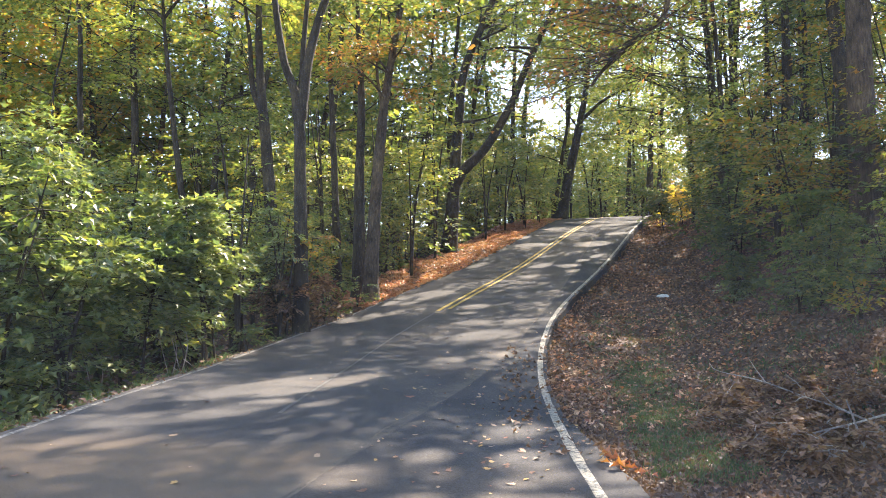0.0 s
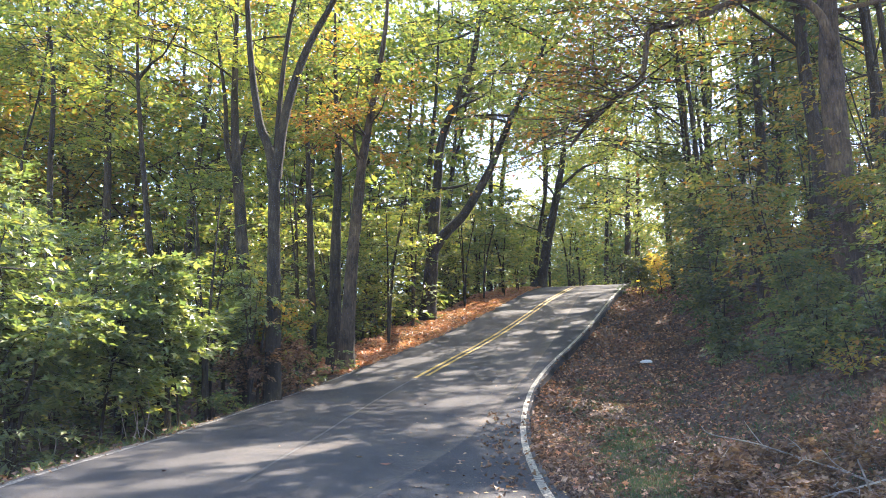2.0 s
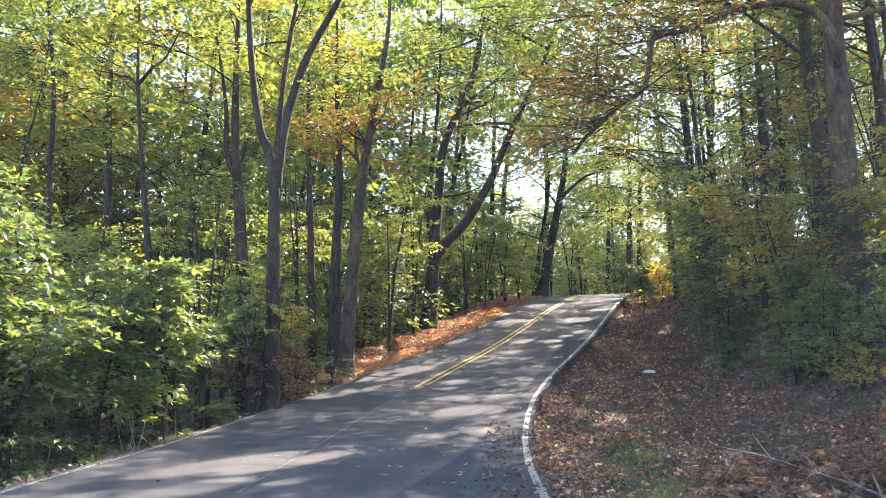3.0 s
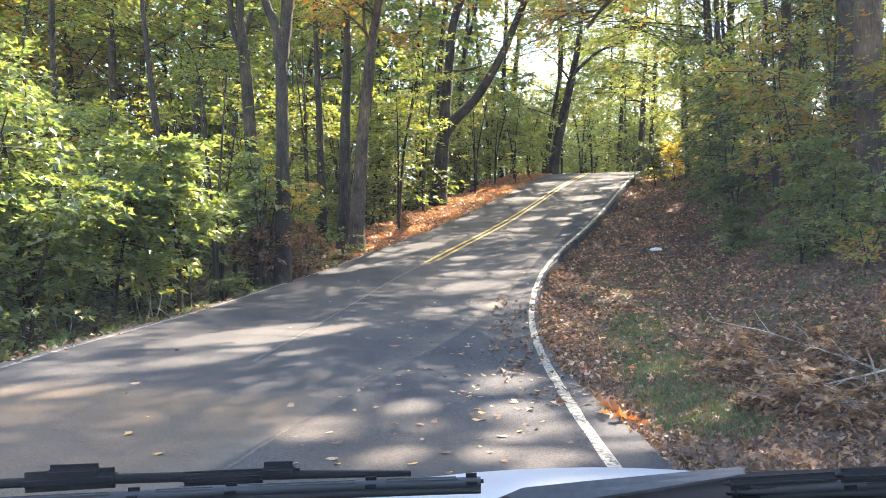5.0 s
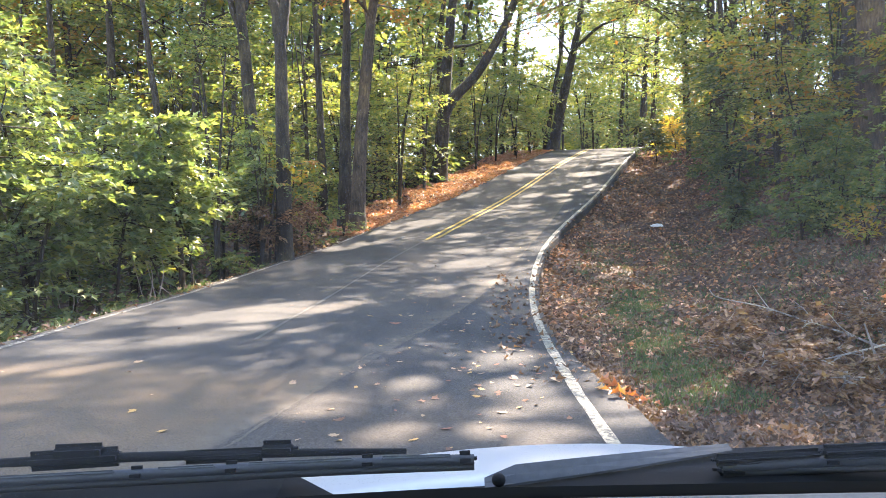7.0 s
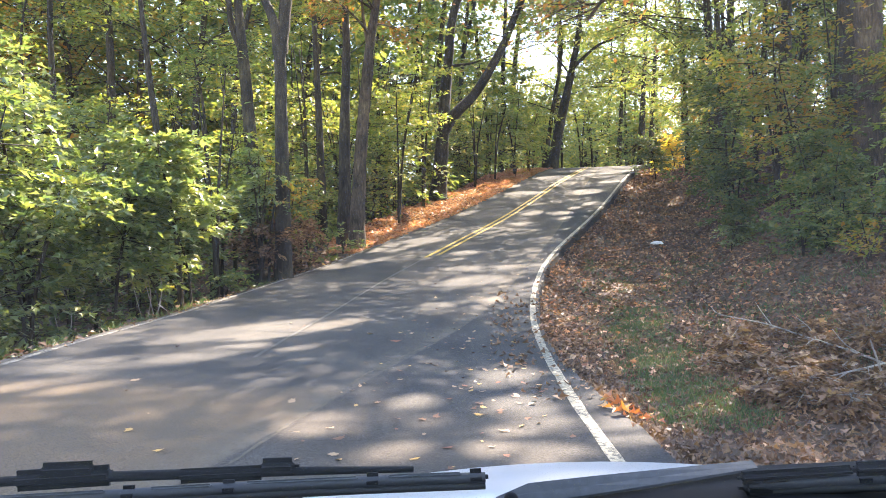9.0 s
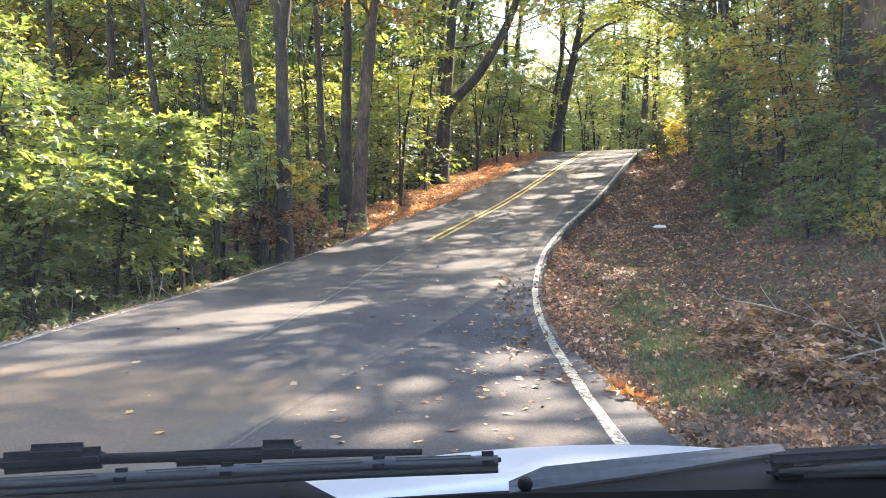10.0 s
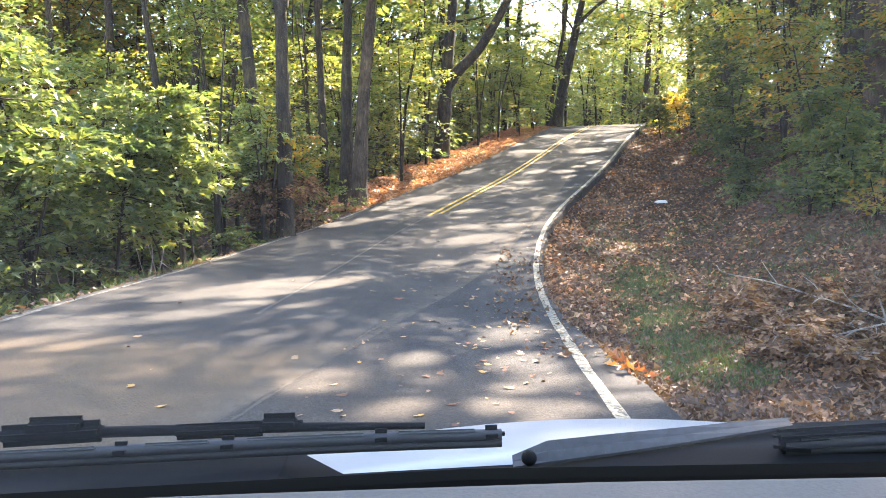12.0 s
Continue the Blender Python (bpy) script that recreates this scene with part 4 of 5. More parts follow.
for k, s in enumerate(np.linspace(24.5, 52, 15)):
    p = on_road(s, -LANE_L - np.interp(s, [24, 28, 52], [1.6, 3.5, 3.3]) - rng.uniform(0, 0.5))
    sapling(p[0], p[1], rng.uniform(1.3, 2.3), 1.05, (GREEN, LIME, LIME, GREEN, LIME, GOLD)[k % 6], 40, 28, 0.14, 0.1, "bushy green shrub behind the drifted leaves", 3, "shrubs behind the drifted leaves", "shrub", "shrub")
for x, y, hh, mt in ((-6.6, 25.5, 7.0, LIME), (-4.6, 27.5, 7.5, LIME), (-8.4, 26.5, 7.0, GREEN), (-1.6, 29.5, 6.0, LIME), (-3.0, 31.0, 8.0, LIME), (-10.6, 27.0, 7.5, LIME), (-5.6, 30.0, 8.5, GREEN), (-0.8, 34.0, 7.5, LIME)):
    sapling(x, y, hh, 2.2, mt, 50, 32, 0.17, 0.3, "slender yellow-green sapling between the trunks")
# the flat yellow bough that lies across two trunks
sapling(-4.6, 16.3, 5.3, 1.15, LIME, 16, 34, 0.13, 0.9, "slender sapling with one flat yellow-green layer of leaves", 2)
# sunlit saplings past the crest of the hill
sapling(7.4, 58.5, 6.5, 3.0, LIME, 60, 40, 0.24, 0.3, "sunlit yellow-green sapling at the top of the hill")
sapling(4.4, 49.0, 5.5, 2.4, LIME, 48, 36, 0.22, 0.3, "sunlit yellow-green sapling at the top of the hill")
for x, y, hh, rc, mt in ((3.0, 50.0, 9, 3.2, LIME), (1.5, 56.0, 10, 3.4, LIME), (5.0, 62.0, 10, 3.5, GREEN), (8.0, 70.0, 10, 3.4, LIME), (9.2, 60.0, 8, 3.2, LIME), (11.5, 66.0, 9, 3.6, LIME), (5.0, 58.0, 8, 3.2, GREEN), (13.0, 74.0, 9, 4.0, GREEN), (20.6, 70.0, 2.4, 1.8, GOLD), (18.2, 60.5, 2.0, 1.6, YELLOW), (20.0, 64.0, 2.0, 1.6, LIME)):
    sapling(x, y, hh, rc, mt, 54, 36, 0.28, 0.2, "sunlit sapling beyond the hill crest")

# the bank
for x, y, hh, rc, mt, lf in ((10.4, 30.0, 6.0, 2.3, GREEN, 0.17), (9.1, 25.5, 4.5, 1.9, DEEP, 0.15), (11.8, 33.5, 6.5, 2.4, LIME, 0.18), (13.6, 38.5, 6.0, 2.4, GREEN, 0.19), (10.6, 27.0, 7.0, 2.6, LIME, 0.16),
                             (9.2, 22.0, 5.0, 2.2, GOLD, 0.14), (8.6, 19.3, 3.6, 1.7, GOLD, 0.13), (9.6, 16.3, 4.4, 1.9, GOLD, 0.13), (8.6, 14.2, 3.2, 1.5, LIME, 0.12), (10.4, 14.6, 5.0, 2.2, RUST, 0.12),
                             (11.2, 19.0, 6.0, 2.4, GOLD, 0.13), (12.5, 25.5, 7.0, 2.8, GOLD, 0.15), (13.2, 30.0, 7.0, 2.8, LIME, 0.16), (14.6, 44.0, 5.0, 2.0, GOLD, 0.19), (14.0, 48.0, 2.3, 1.5, YELLOW, 0.2), (15.6, 53.0, 2.2, 1.5, YELLOW, 0.2), (16.8, 56.5, 2.0, 1.5, YELLOW, 0.2),
                             (7.6, 15.6, 1.6, 0.9, GREEN, 0.11), (8.1, 17.6, 2.0, 1.1, GREEN, 0.12), (7.4, 13.0, 1.3, 0.8, GREEN, 0.1), (7.2, 19.6, 1.2, 0.8, DEEP, 0.11), (12.0, 16.5, 5.5, 2.4, RUST, 0.13), (9.5, 27.6, 2.8, 1.6, DEEP, 0.14), (10.7, 31.4, 2.8, 1.7, GREEN, 0.15), (8.7, 23.6, 2.2, 1.3, DEEP, 0.13),
                             (13.4, 20.5, 6.5, 2.6, RUST, 0.14), (9.0, 12.0, 3.0, 1.4, GOLD, 0.11), (16.0, 28.0, 7.5, 3.0, LIME, 0.16), (15.5, 40.5, 6.5, 2.8, GREEN, 0.19), (11.9, 44.5, 2.6, 1.4, DEEP, 0.18)):
    sapling(x, y, hh, rc, mt, 54, 34, lf * 1.2, 0.36 if hh > 3.5 and y < 36 else 0.2, "leafy sapling on the shaded bank", 3, "saplings on the bank", lobes=y < 24)

for k in range(34):
    y = rng.uniform(10.5, 27)
    x = 0.30 * (y - 10) + rng.uniform(5.6, 10.5)
    hh = rng.uniform(0.35, 0.95)
    sapling(x, y, hh, hh * 0.95, (GREEN, DEEP, GOLD, LIME, DRY)[rng.choice(5, p=[0.32, 0.28, 0.14, 0.12, 0.14])], 24, 20, 0.11, 0.08, "low leafy plant growing on the bank", 3, "low plants on the bank", "low_plant", "plant")


# thick low growth at the foot of the bank
for k in range(13):
    y = rng.uniform(13.8, 20.5)
    x = 6.4 + 0.08 * (y - 13) + rng.uniform(0, 2.8)
    hh = rng.uniform(0.4, 1.0)
    sapling(x, y, hh, hh * 0.85, (GREEN, DEEP, WAXY, RUST)[rng.choice(4, p=[0.4, 0.35, 0.15, 0.1])], 26, 22, 0.12, 0.12, "low leafy plant growing on the bank", 3, "low plants on the bank", "low_plant", "plant", lobes=True)


# ---- the wood behind ----
def wood_tree(seed_mat, height, reach, leaf, wood):
    """One tree of the wood, built at the plan's origin, to be copied."""
    home = thing("tree", (0, 0, 0), "woodland hardwood tree among many others", "tree", "trees of the wood")
    bend = rng.normal(0, 0.35, 2)
    line = curve_points([(0, 0, -0.3), (bend[0] * 0.5, bend[1] * 0.5, height * 0.4), (bend[0], bend[1], height)], 16)
    rad = 0.012 * height * (1.1 - np.linspace(0, 0.95, 16))
    v, f = tube(line, rad, 7, 0.03)
    link_mesh("trunk", v, f, wood, home, smooth=True)
    bits, A, W, Ls = [], [], [], []
    for k in range(19):
        u = rng.uniform(0.30, 1.0)
        j = int(u * 15)
        ll = limb_line(line[j], rng.uniform(0, 2 * np.pi), rng.uniform(0.2, 0.9), reach * rng.uniform(0.5, 1.15) * (1.2 - 0.65 * u))
        bits.append(tube(ll, max(0.02, 0.35 * rad[j]) * np.linspace(1, 0.3, 6), 4))
        n = 9
        i = rng.integers(1, 6, n)
        b = rng.uniform(0, 2 * np.pi, n)
        A.append(ll[i])
        W.append(np.stack([np.cos(b), np.sin(b), rng.normal(0.08, 0.35, n)], -1))
        Ls.append(rng.uniform(1.0, 2.4, n))
    (v, f), tw = sprays(np.vstack(A), np.vstack(W), np.concatenate(Ls), 20, leaf, 0.72, 0.15, 0.6)
    tagged(link_mesh("crown", v, f, seed_mat, home), kind="stuff")
    v, f = join(bits)
    tagged(link_mesh("branches", v, f, wood, home, smooth=True), kind="stuff")
    return home


kinds = [wood_tree(GREEN, 18, 5.8, 0.36, BARK), wood_tree(LIME, 16, 5.4, 0.36, BARK), wood_tree(DEEP, 20, 6.0, 0.36, BARK), wood_tree(GOLD, 15, 5.0, 0.33, BARK_PALE)]
spots = []


def free(x, y, gap):
    return all((x - a) ** 2 + (y - b) ** 2 > gap * gap for a, b in spots)


def plant(kind_list, x0, x1, y0, y1, n, gap, lo, hi, weights, big=1.0):
    """Copies over a stretch of the plan, off the road and its clearing beyond the crest, with some room between them."""
    put, tries = 0, 0
    while put < n and tries < n * 30:
        tries += 1
        x, y = rng.uniform(x0, x1), rng.uniform(y0, y1)
        s, o = (float(a[0]) for a in road_frame(x, y))
        if not (o < -lo or o > hi) or not free(x, y, gap) or abs(x) > 0.6 * abs(y) + 7 or (y > 60 and 0.271 < x / y < 0.293):
            continue
        spots.append((x, y))
        k = rng.choice(len(kind_list), p=weights)
        g = float(ground_height(x, y))
        sc = big * rng.uniform(0.75, 1.15)
        c = copy_thing(kind_list[k], Matrix.Translation((x, y, g)))
        c.rotation_euler = (rng.normal(0, 0.03), rng.normal(0, 0.03), rng.uniform(0, 6.28))
        c.scale = (sc, sc, sc * rng.uniform(0.9, 1.1))
        put += 1


MIX = [0.45, 0.2, 0.15, 0.2]
plant(kinds, -34, -2, 37, 60, 22, 3.5, 8, 99, [0.4, 0.3, 0.1, 0.2], 1.05)
plant(kinds, -40, -14, 34, 52, 8, 3.5, 8, 99, [0.45, 0.2, 0.15, 0.2], 1.25)
plant(kinds, -50, -10, 60, 110, 12, 4.6, 7, 99, MIX)
plant(kinds, 10, 36, 72, 125, 20, 3.6, 5, 99, MIX)
plant(kinds, 17, 27, 80, 102, 9, 2.6, 5, 99, [0.2, 0.6, 0.1, 0.1])
plant(kinds, 24, 50, 46, 74, 18, 4.6, 99, 14, MIX, 0.85)
plant(kinds, 16, 34, 33, 50, 8, 3.4, 99, 12, [0.4, 0.1, 0.4, 0.1], 0.9)
plant(kinds, 20, 62, 116, 160, 10, 4.5, 6, 6, MIX)
plant(kinds, 24, 66, 60, 110, 10, 5.0, 99, 8, MIX)
# unseen trees behind the car, added to hold back sky light from there
plant(kinds, -20, 20, -24, -5, 9, 4.5, 6, 6, MIX)
for k, x in zip(kinds, (-46, -52, -58, -64)):
    k.location = (x, 30 + x * 0.3, float(ground_height(x, 30 + x * 0.3)))

low = [sapling(-40, 20, 4.2, 2.2, GREEN, 42, 24, 0.20, 0.1), sapling(-44, 26, 3.2, 2.0, DEEP, 42, 24, 0.19, 0.1), sapling(-48, 22, 4.8, 2.2, LIME, 42, 24, 0.20, 0.15)]
plant(low, -24, 3, 19, 56, 38, 1.6, 4.6, 99, [0.4, 0.1, 0.5])
plant(low, -26, 4, 34, 70, 21, 2.0, 6, 99, [0.4, 0.15, 0.45], 2.0)
plant(low, -20, -6.5, 9, 24, 26, 1.3, 3.6, 99, [0.4, 0.5, 0.1])
plant(low, -1, 15, 56, 80, 16, 1.8, 3.4, 99, [0.35, 0.1, 0.55], 1.9)
plant(low, 6, 36, 60, 105, 22, 2.0, 4, 99, [0.4, 0.1, 0.5], 1.7)
plant(low, 8, 32, 10, 56, 32, 1.7, 99, 8.5, [0.35, 0.45, 0.2])


# ---- leaves, grass and twigs on the ground ----
def litter(name, label, n, s0, s1, lo, hi, material, size, lift=0.012, tilt=0.45, near=1.0, lobes=False):
    """Fallen leaves over a stretch of the roadside."""
    s = s0 + (s1 - s0) * rng.uniform(0, 1, n) ** near
    a = lo(s) if callable(lo) else lo
    b = hi(s) if callable(hi) else hi
    o = a + (b - a) * rng.uniform(0, 1, n)
    p = on_road(s, o)
    p[:, 2] = ground_height(p[:, 0], p[:, 1], False) + lift + rng.uniform(0, 0.03, n)
    ang = rng.uniform(0, 2 * np.pi, n)
    way = np.stack([np.cos(ang), np.sin(ang), rng.normal(0, tilt * 0.6, n)], -1)
    up = np.array([[0, 0, 1.0]]) + rng.normal(0, tilt, (n, 3))
    v, f = (lobed if lobes else leaves)(p, way, up, size * rng.uniform(0.5, 1.25, n), 0.85 if lobes else 0.75, 0.34 if lobes else 0.2)
    return tagged(link_mesh(name, v, f, material), label, "leaf litter", kind="stuff")


litter("leaf_litter", "small brown fallen leaves on the near verge", 19000, 4, 13, lambda s: edge_right(s) - 0.02, lambda s: edge_right(s) + 5.5, FALLEN, 0.064, tilt=0.8, lobes=True)
litter("leaf_litter", "brown fallen leaves on the verge", 26000, 11, 32, lambda s: edge_right(s) - 0.02, lambda s: edge_right(s) + 7.5, FALLEN, 0.095, tilt=0.6, near=1.2)
litter("leaf_litter", "brown fallen leaves along the upper verge", 14000, 28, 62, lambda s: edge_right(s) + 0.02, lambda s: edge_right(s) + 6.0, FALLEN, 0.15, near=1.0)
litter("leaf_litter", "copper fallen leaves among brown ones on the verge", 6000, 9, 55, lambda s: edge_right(s) + 0.0, lambda s: edge_right(s) + 4.5, COPPER, 0.10, 0.02, 0.6, 1.1)
litter("leaf_litter", "copper fallen leaves drifted along the wooded road edge", 20000, 22.5, 56, lambda s: -LANE_L - np.interp(s, [22, 27, 50, 56], [0.6, 2.9, 2.8, 1.0]),
       lambda s: -LANE_L + np.interp(s, [22, 30, 40, 56], [-0.05, 0.25, 0.35, 0.0]), COPPER, 0.13, near=1.1)
litter("leaf_litter", "brown fallen leaves on the floor of the wood", 6000, 5, 45, lambda s: -LANE_L - 8.0, lambda s: np.full(len(s), -LANE_L - 0.05), FALLEN, 0.10, near=1.3)
litter("leaf_litter", "specks of fallen leaves along the pavement edge", 260, 6, 24, lambda s: np.full(len(s), -LANE_L - 0.02), lambda s: np.full(len(s), -LANE_L + 0.12), FALLEN, 0.06)
litter("leaf_litter", "brown leaves blown from the verge over the edge line", 260, 7.0, 16, lambda s: edge_right(s) - 0.8, lambda s: edge_right(s) + 0.1, FALLEN, 0.085, lobes=True)
litter("leaf_litter", "bright orange leaves heaped at the pavement edge", 30, 6.75, 7.3, lambda s: edge_right(s) - 0.10, lambda s: edge_right(s) + 0.32, BRIGHT, 0.11, 0.03, lobes=True)


def grass(label, n, s0, s1, o0, o1, height, shift=None):
    s, o = rng.uniform(s0, s1, n), rng.uniform(o0, o1, n)
    # blades stand in tufts
    q = rng.integers(0, max(1, n // 30), n)
    cs, co = rng.uniform(s0, s1, n // 30 + 1), rng.uniform(o0, o1, n // 30 + 1)
    s, o = cs[q] + rng.normal(0, 0.10, n), co[q] + rng.normal(0, 0.10, n)
    p = on_road(s, o + (shift(s) if shift else 0.0))
    p[:, 2] = ground_height(p[:, 0], p[:, 1], False) - 0.01
    way = np.stack([rng.normal(0, 0.5, n), rng.normal(0, 0.5, n), rng.uniform(0.5, 1.0, n)], -1)
    v, f = leaves(p, way, rng.normal(0, 1, (n, 3)), height * rng.uniform(0.5, 1.3, n), 0.07, 0.05)
    return tagged(link_mesh("grass", v, f, GRASS), label, "grass", kind="stuff")


grass("green grass tufts on the verge", 20000, 6.8, 16.5, 0.0, 0.95, 0.10, lambda s: LANE_R + np.interp(s, [6.5, 8, 9.4, 11.5, 16], [0.72, 0.80, 0.95, 1.1, 1.45]))
grass("thin grass among the leaves on the verge", 6000, 9, 24, LANE_R + 0.8, LANE_R + 4.0, 0.12)
grass("dry sunlit grass on the lower bank", 3500, 9, 18, LANE_R + 3.4, LANE_R + 7.0, 0.15)
grass("thin grass along the wooded road edge", 2500, 6, 20, -LANE_L - 1.3, -LANE_L - 0.1, 0.14)


def fallen_leaf_mesh(points, curl):
    """A lobed leaf that has dried and curled."""
    a = np.linspace(0, 2 * np.pi, points * 2, endpoint=False)
    r = np.where(np.arange(points * 2) % 2 == 0, 1.0, 0.66) * rng.uniform(0.7, 1.1, points * 2)
    V = [(0, 0, 0.02)] + [(r[k] * math.cos(a[k]), r[k] * 0.72 * math.sin(a[k]), curl * r[k] ** 2 * (0.6 + 0.6 * math.sin(a[k] * 2 + 1)) + 0.01) for k in range(points * 2)]
    F = [(0, 1 + k, 1 + (k + 1) % (points * 2)) for k in range(points * 2)]
    me = bpy.data.meshes.new("fallen_leaf")
    me.from_pydata(V, [], F)
    return me


def drop_leaf(x, y, size, mesh, label):
    s, o = (float(a[0]) for a in road_frame(x, y))
    ob = new("fallen_leaf", mesh)
    p = on_road(s, o, 0.006)
    ob.location = tuple(p)
    ob.rotation_euler = (rng.normal(0, 0.15), rng.normal(0, 0.15), rng.uniform(0, 6.28))
    ob.scale = (size, size, size)
    return tagged(ob, label, "leaf", "fallen leaves on the road")


leaf_meshes = []
for mt, lab in ((plain("leaf_yellow", (0.55, 0.32, 0.10), 0.6, grain=30, vary=0.3), "yellow fallen leaf lying on the asphalt"),
                (plain("leaf_brown", (0.20, 0.095, 0.055), 0.7, grain=30, vary=0.35), "curled brown fallen leaf lying on the asphalt"),
                (plain("leaf_tan", (0.42, 0.27, 0.16), 0.7, grain=30, vary=0.3), "tan fallen leaf lying on the asphalt"),
                (plain("leaf_red", (0.26, 0.10, 0.06), 0.7, grain=30, vary=0.3), "reddish fallen leaf lying on the asphalt")):
    for pts, cl in ((7, 0.13), (5, 0.24)):
        me = fallen_leaf_mesh(pts, cl)
        me.materials.append(mt)
        leaf_meshes.append((me, lab))
for x, y, k, sz in ((-2.27, 5.82, 0, 0.06), (-1.88, 5.34, 0, 0.055), (-1.01, 11.1, 0, 0.085), (-0.62, 10.48, 6, 0.09), (-2.9, 7.6, 4, 0.06), (-1.3, 6.9, 4, 0.06), (-0.75, 5.75, 2, 0.06),
                    (-0.73, 5.35, 4, 0.055), (0.02, 5.6, 6, 0.055), (0.45, 6.1, 4, 0.06), (0.28, 6.6, 0, 0.055), (1.4, 7.0, 4, 0.08), (-0.2, 5.3, 0, 0.05), (0.3, 7.0, 2, 0.06)):
    drop_leaf(x, y, sz, *leaf_meshes[k])
for k in range(190):
    s = 5.0 + 17 * rng.uniform(0, 1) ** 1.2
    o = LANE_R - 0.1 - abs(rng.normal(0, 1.25)) if k < 140 else rng.uniform(-LANE_L, LANE_R)
    p = on_road(s, max(o, -LANE_L + 0.1))
    drop_leaf(p[0], p[1], rng.uniform(0.022, 0.048), *leaf_meshes[rng.choice(8, p=[0.14, 0.08, 0.18, 0.14, 0.2, 0.14, 0.07, 0.05])])


for k in range(95):
    s, o = 9.0 + rng.normal(0, 1.3), 2.6 + rng.normal(0, 0.55)
    p = on_road(s, min(o, LANE_R + 0.2))
    drop_leaf(p[0], p[1], rng.uniform(0.024, 0.05), *leaf_meshes[rng.choice(8, p=[0.08, 0.06, 0.28, 0.22, 0.12, 0.1, 0.08, 0.06])])


def stick(label, lines, r):
    """A dead branch: bare forks, lying on the bank."""
    home = thing("dead_branch", lines[0][0], label, "branch", "dead branches on the bank")
    for pts in lines:
        ln = curve_points(pts, 4 * len(pts))
        v, f = tube(ln, r * np.linspace(1.0, 0.35, len(ln)) * (1 if pts is lines[0] else 0.6), 6, 0.06)
        link_mesh("bough", v - np.array(lines[0][0]), f, TWIG, home, smooth=True)
    return home


stick("long bare grey branch lying over the brush", [[(4.67, 8.2, 0.28), (4.56, 9.0, 0.39), (4.43, 9.7, 0.46), (4.28, 10.7, 0.56), (4.0, 11.6, 0.62), (4.0, 12.0, 0.71)],
                                                  [(4.3, 10.5, 0.54), (4.2, 10.6, 0.72), (4.15, 10.7, 0.85)], [(4.45, 9.6, 0.46), (4.4, 9.7, 0.60), (4.28, 9.8, 0.72)], [(4.5, 9.3, 0.42), (4.25, 9.2, 0.5), (4.05, 9.0, 0.46)], [(4.6, 8.8, 0.36), (4.3, 8.6, 0.5), (4.2, 8.7, 0.66)]], 0.014)
stick("bare forked branch lying on the verge", [[(4.62, 7.9, 0.48), (4.28, 8.0, 0.36), (3.89, 8.0, 0.27), (3.49, 8.0, 0.16), (3.1, 8.0, 0.13)],
                                              [(4.0, 8.0, 0.29), (3.78, 7.9, 0.2), (3.44, 7.6, 0.1), (3.2, 7.5, 0.06)], [(4.06, 8.1, 0.14), (3.72, 8.1, 0.13), (3.46, 8.0, 0.17)], [(4.2, 8.0, 0.33), (4.0, 7.6, 0.4), (3.9, 7.4, 0.36)]], 0.013)
stick("broken pale branch stuck upright in the bank", [[(3.95, 7.0, 0.1), (3.83, 7.0, 0.35), (3.7, 7.0, 0.72)]], 0.02)
sapling(3.5, 9.8, 0.42, 0.45, DRY, 40, 22, 0.11, 0.05, "heap of withered brown brush on the verge", 5, "withered brush on the verge", "brush", "shrub", 0.3, TWIG, 0.012)
sapling(4.1, 9.2, 0.28, 0.45, DRY, 40, 22, 0.11, 0.05, "heap of withered brown brush on the verge", 5, "withered brush on the verge", "brush", "shrub", 0.3, TWIG, 0.012)
sapling(3.6, 8.2, 0.35, 0.45, DRY, 36, 22, 0.10, 0.05, "heap of withered brown brush on the verge", 5, "withered brush on the verge", "brush", "shrub", 0.3, TWIG, 0.012)
sapling(4.3, 7.6, 0.28, 0.45, DRY, 36, 22, 0.10, 0.05, "heap of withered brown brush on the verge", 5, "withered brush on the verge", "brush", "shrub", 0.3, TWIG, 0.012)
for x, y, hh in ((3.3, 7.3, 0.32), (3.9, 6.9, 0.38), (4.8, 8.4, 0.25), (5.1, 9.8, 0.4), (3.0, 8.9, 0.3), (4.7, 7.2, 0.4)):
    sapling(x, y, hh, 0.42, DRY, 34, 24, 0.075, 0.05, "heap of withered brown brush on the verge", 5, "withered brush on the verge", "brush", "shrub", 0.3, TWIG, 0.009)
for y, k, hh in ((6.9, 0.50, 0.31), (7.6, 0.42, 0.34), (8.3, 0.49, 0.38), (8.9, 0.40, 0.34), (9.6, 0.46, 0.43), (10.4, 0.38, 0.37), (10.9, 0.45, 0.43), (11.6, 0.41, 0.37), (9.2, 0.54, 0.37), (7.3, 0.56, 0.34)):
    sapling(k * y, y, hh * 0.9, 0.42, DRY, 40, 20, 0.10, 0.1, "heap of withered brown brush on the verge", 5, "withered brush on the verge", "brush", "shrub", 0.3, TWIG, 0.008, lobes=True)
for x, y in ((-5.3, 14.2), (-5.0, 13.9), (-6.2, 13.1)):
    z = float(ground_height(x, y))
    stick("tangle of bare pale twigs at the road edge", [[(x, y, z), (x + 0.1, y + 0.1, z + 0.7), (x - 0.1, y + 0.1, z + 1.3)],
                                                       [(x + 0.05, y + 0.05, z + 0.4), (x + 0.35, y, z + 0.2), (x + 0.55, y - 0.1, z + 0.15)],
                                                       [(x, y, z + 0.2), (x - 0.2, y + 0.1, z + 0.8), (x - 0.3, y, z + 1.2)]], 0.014)

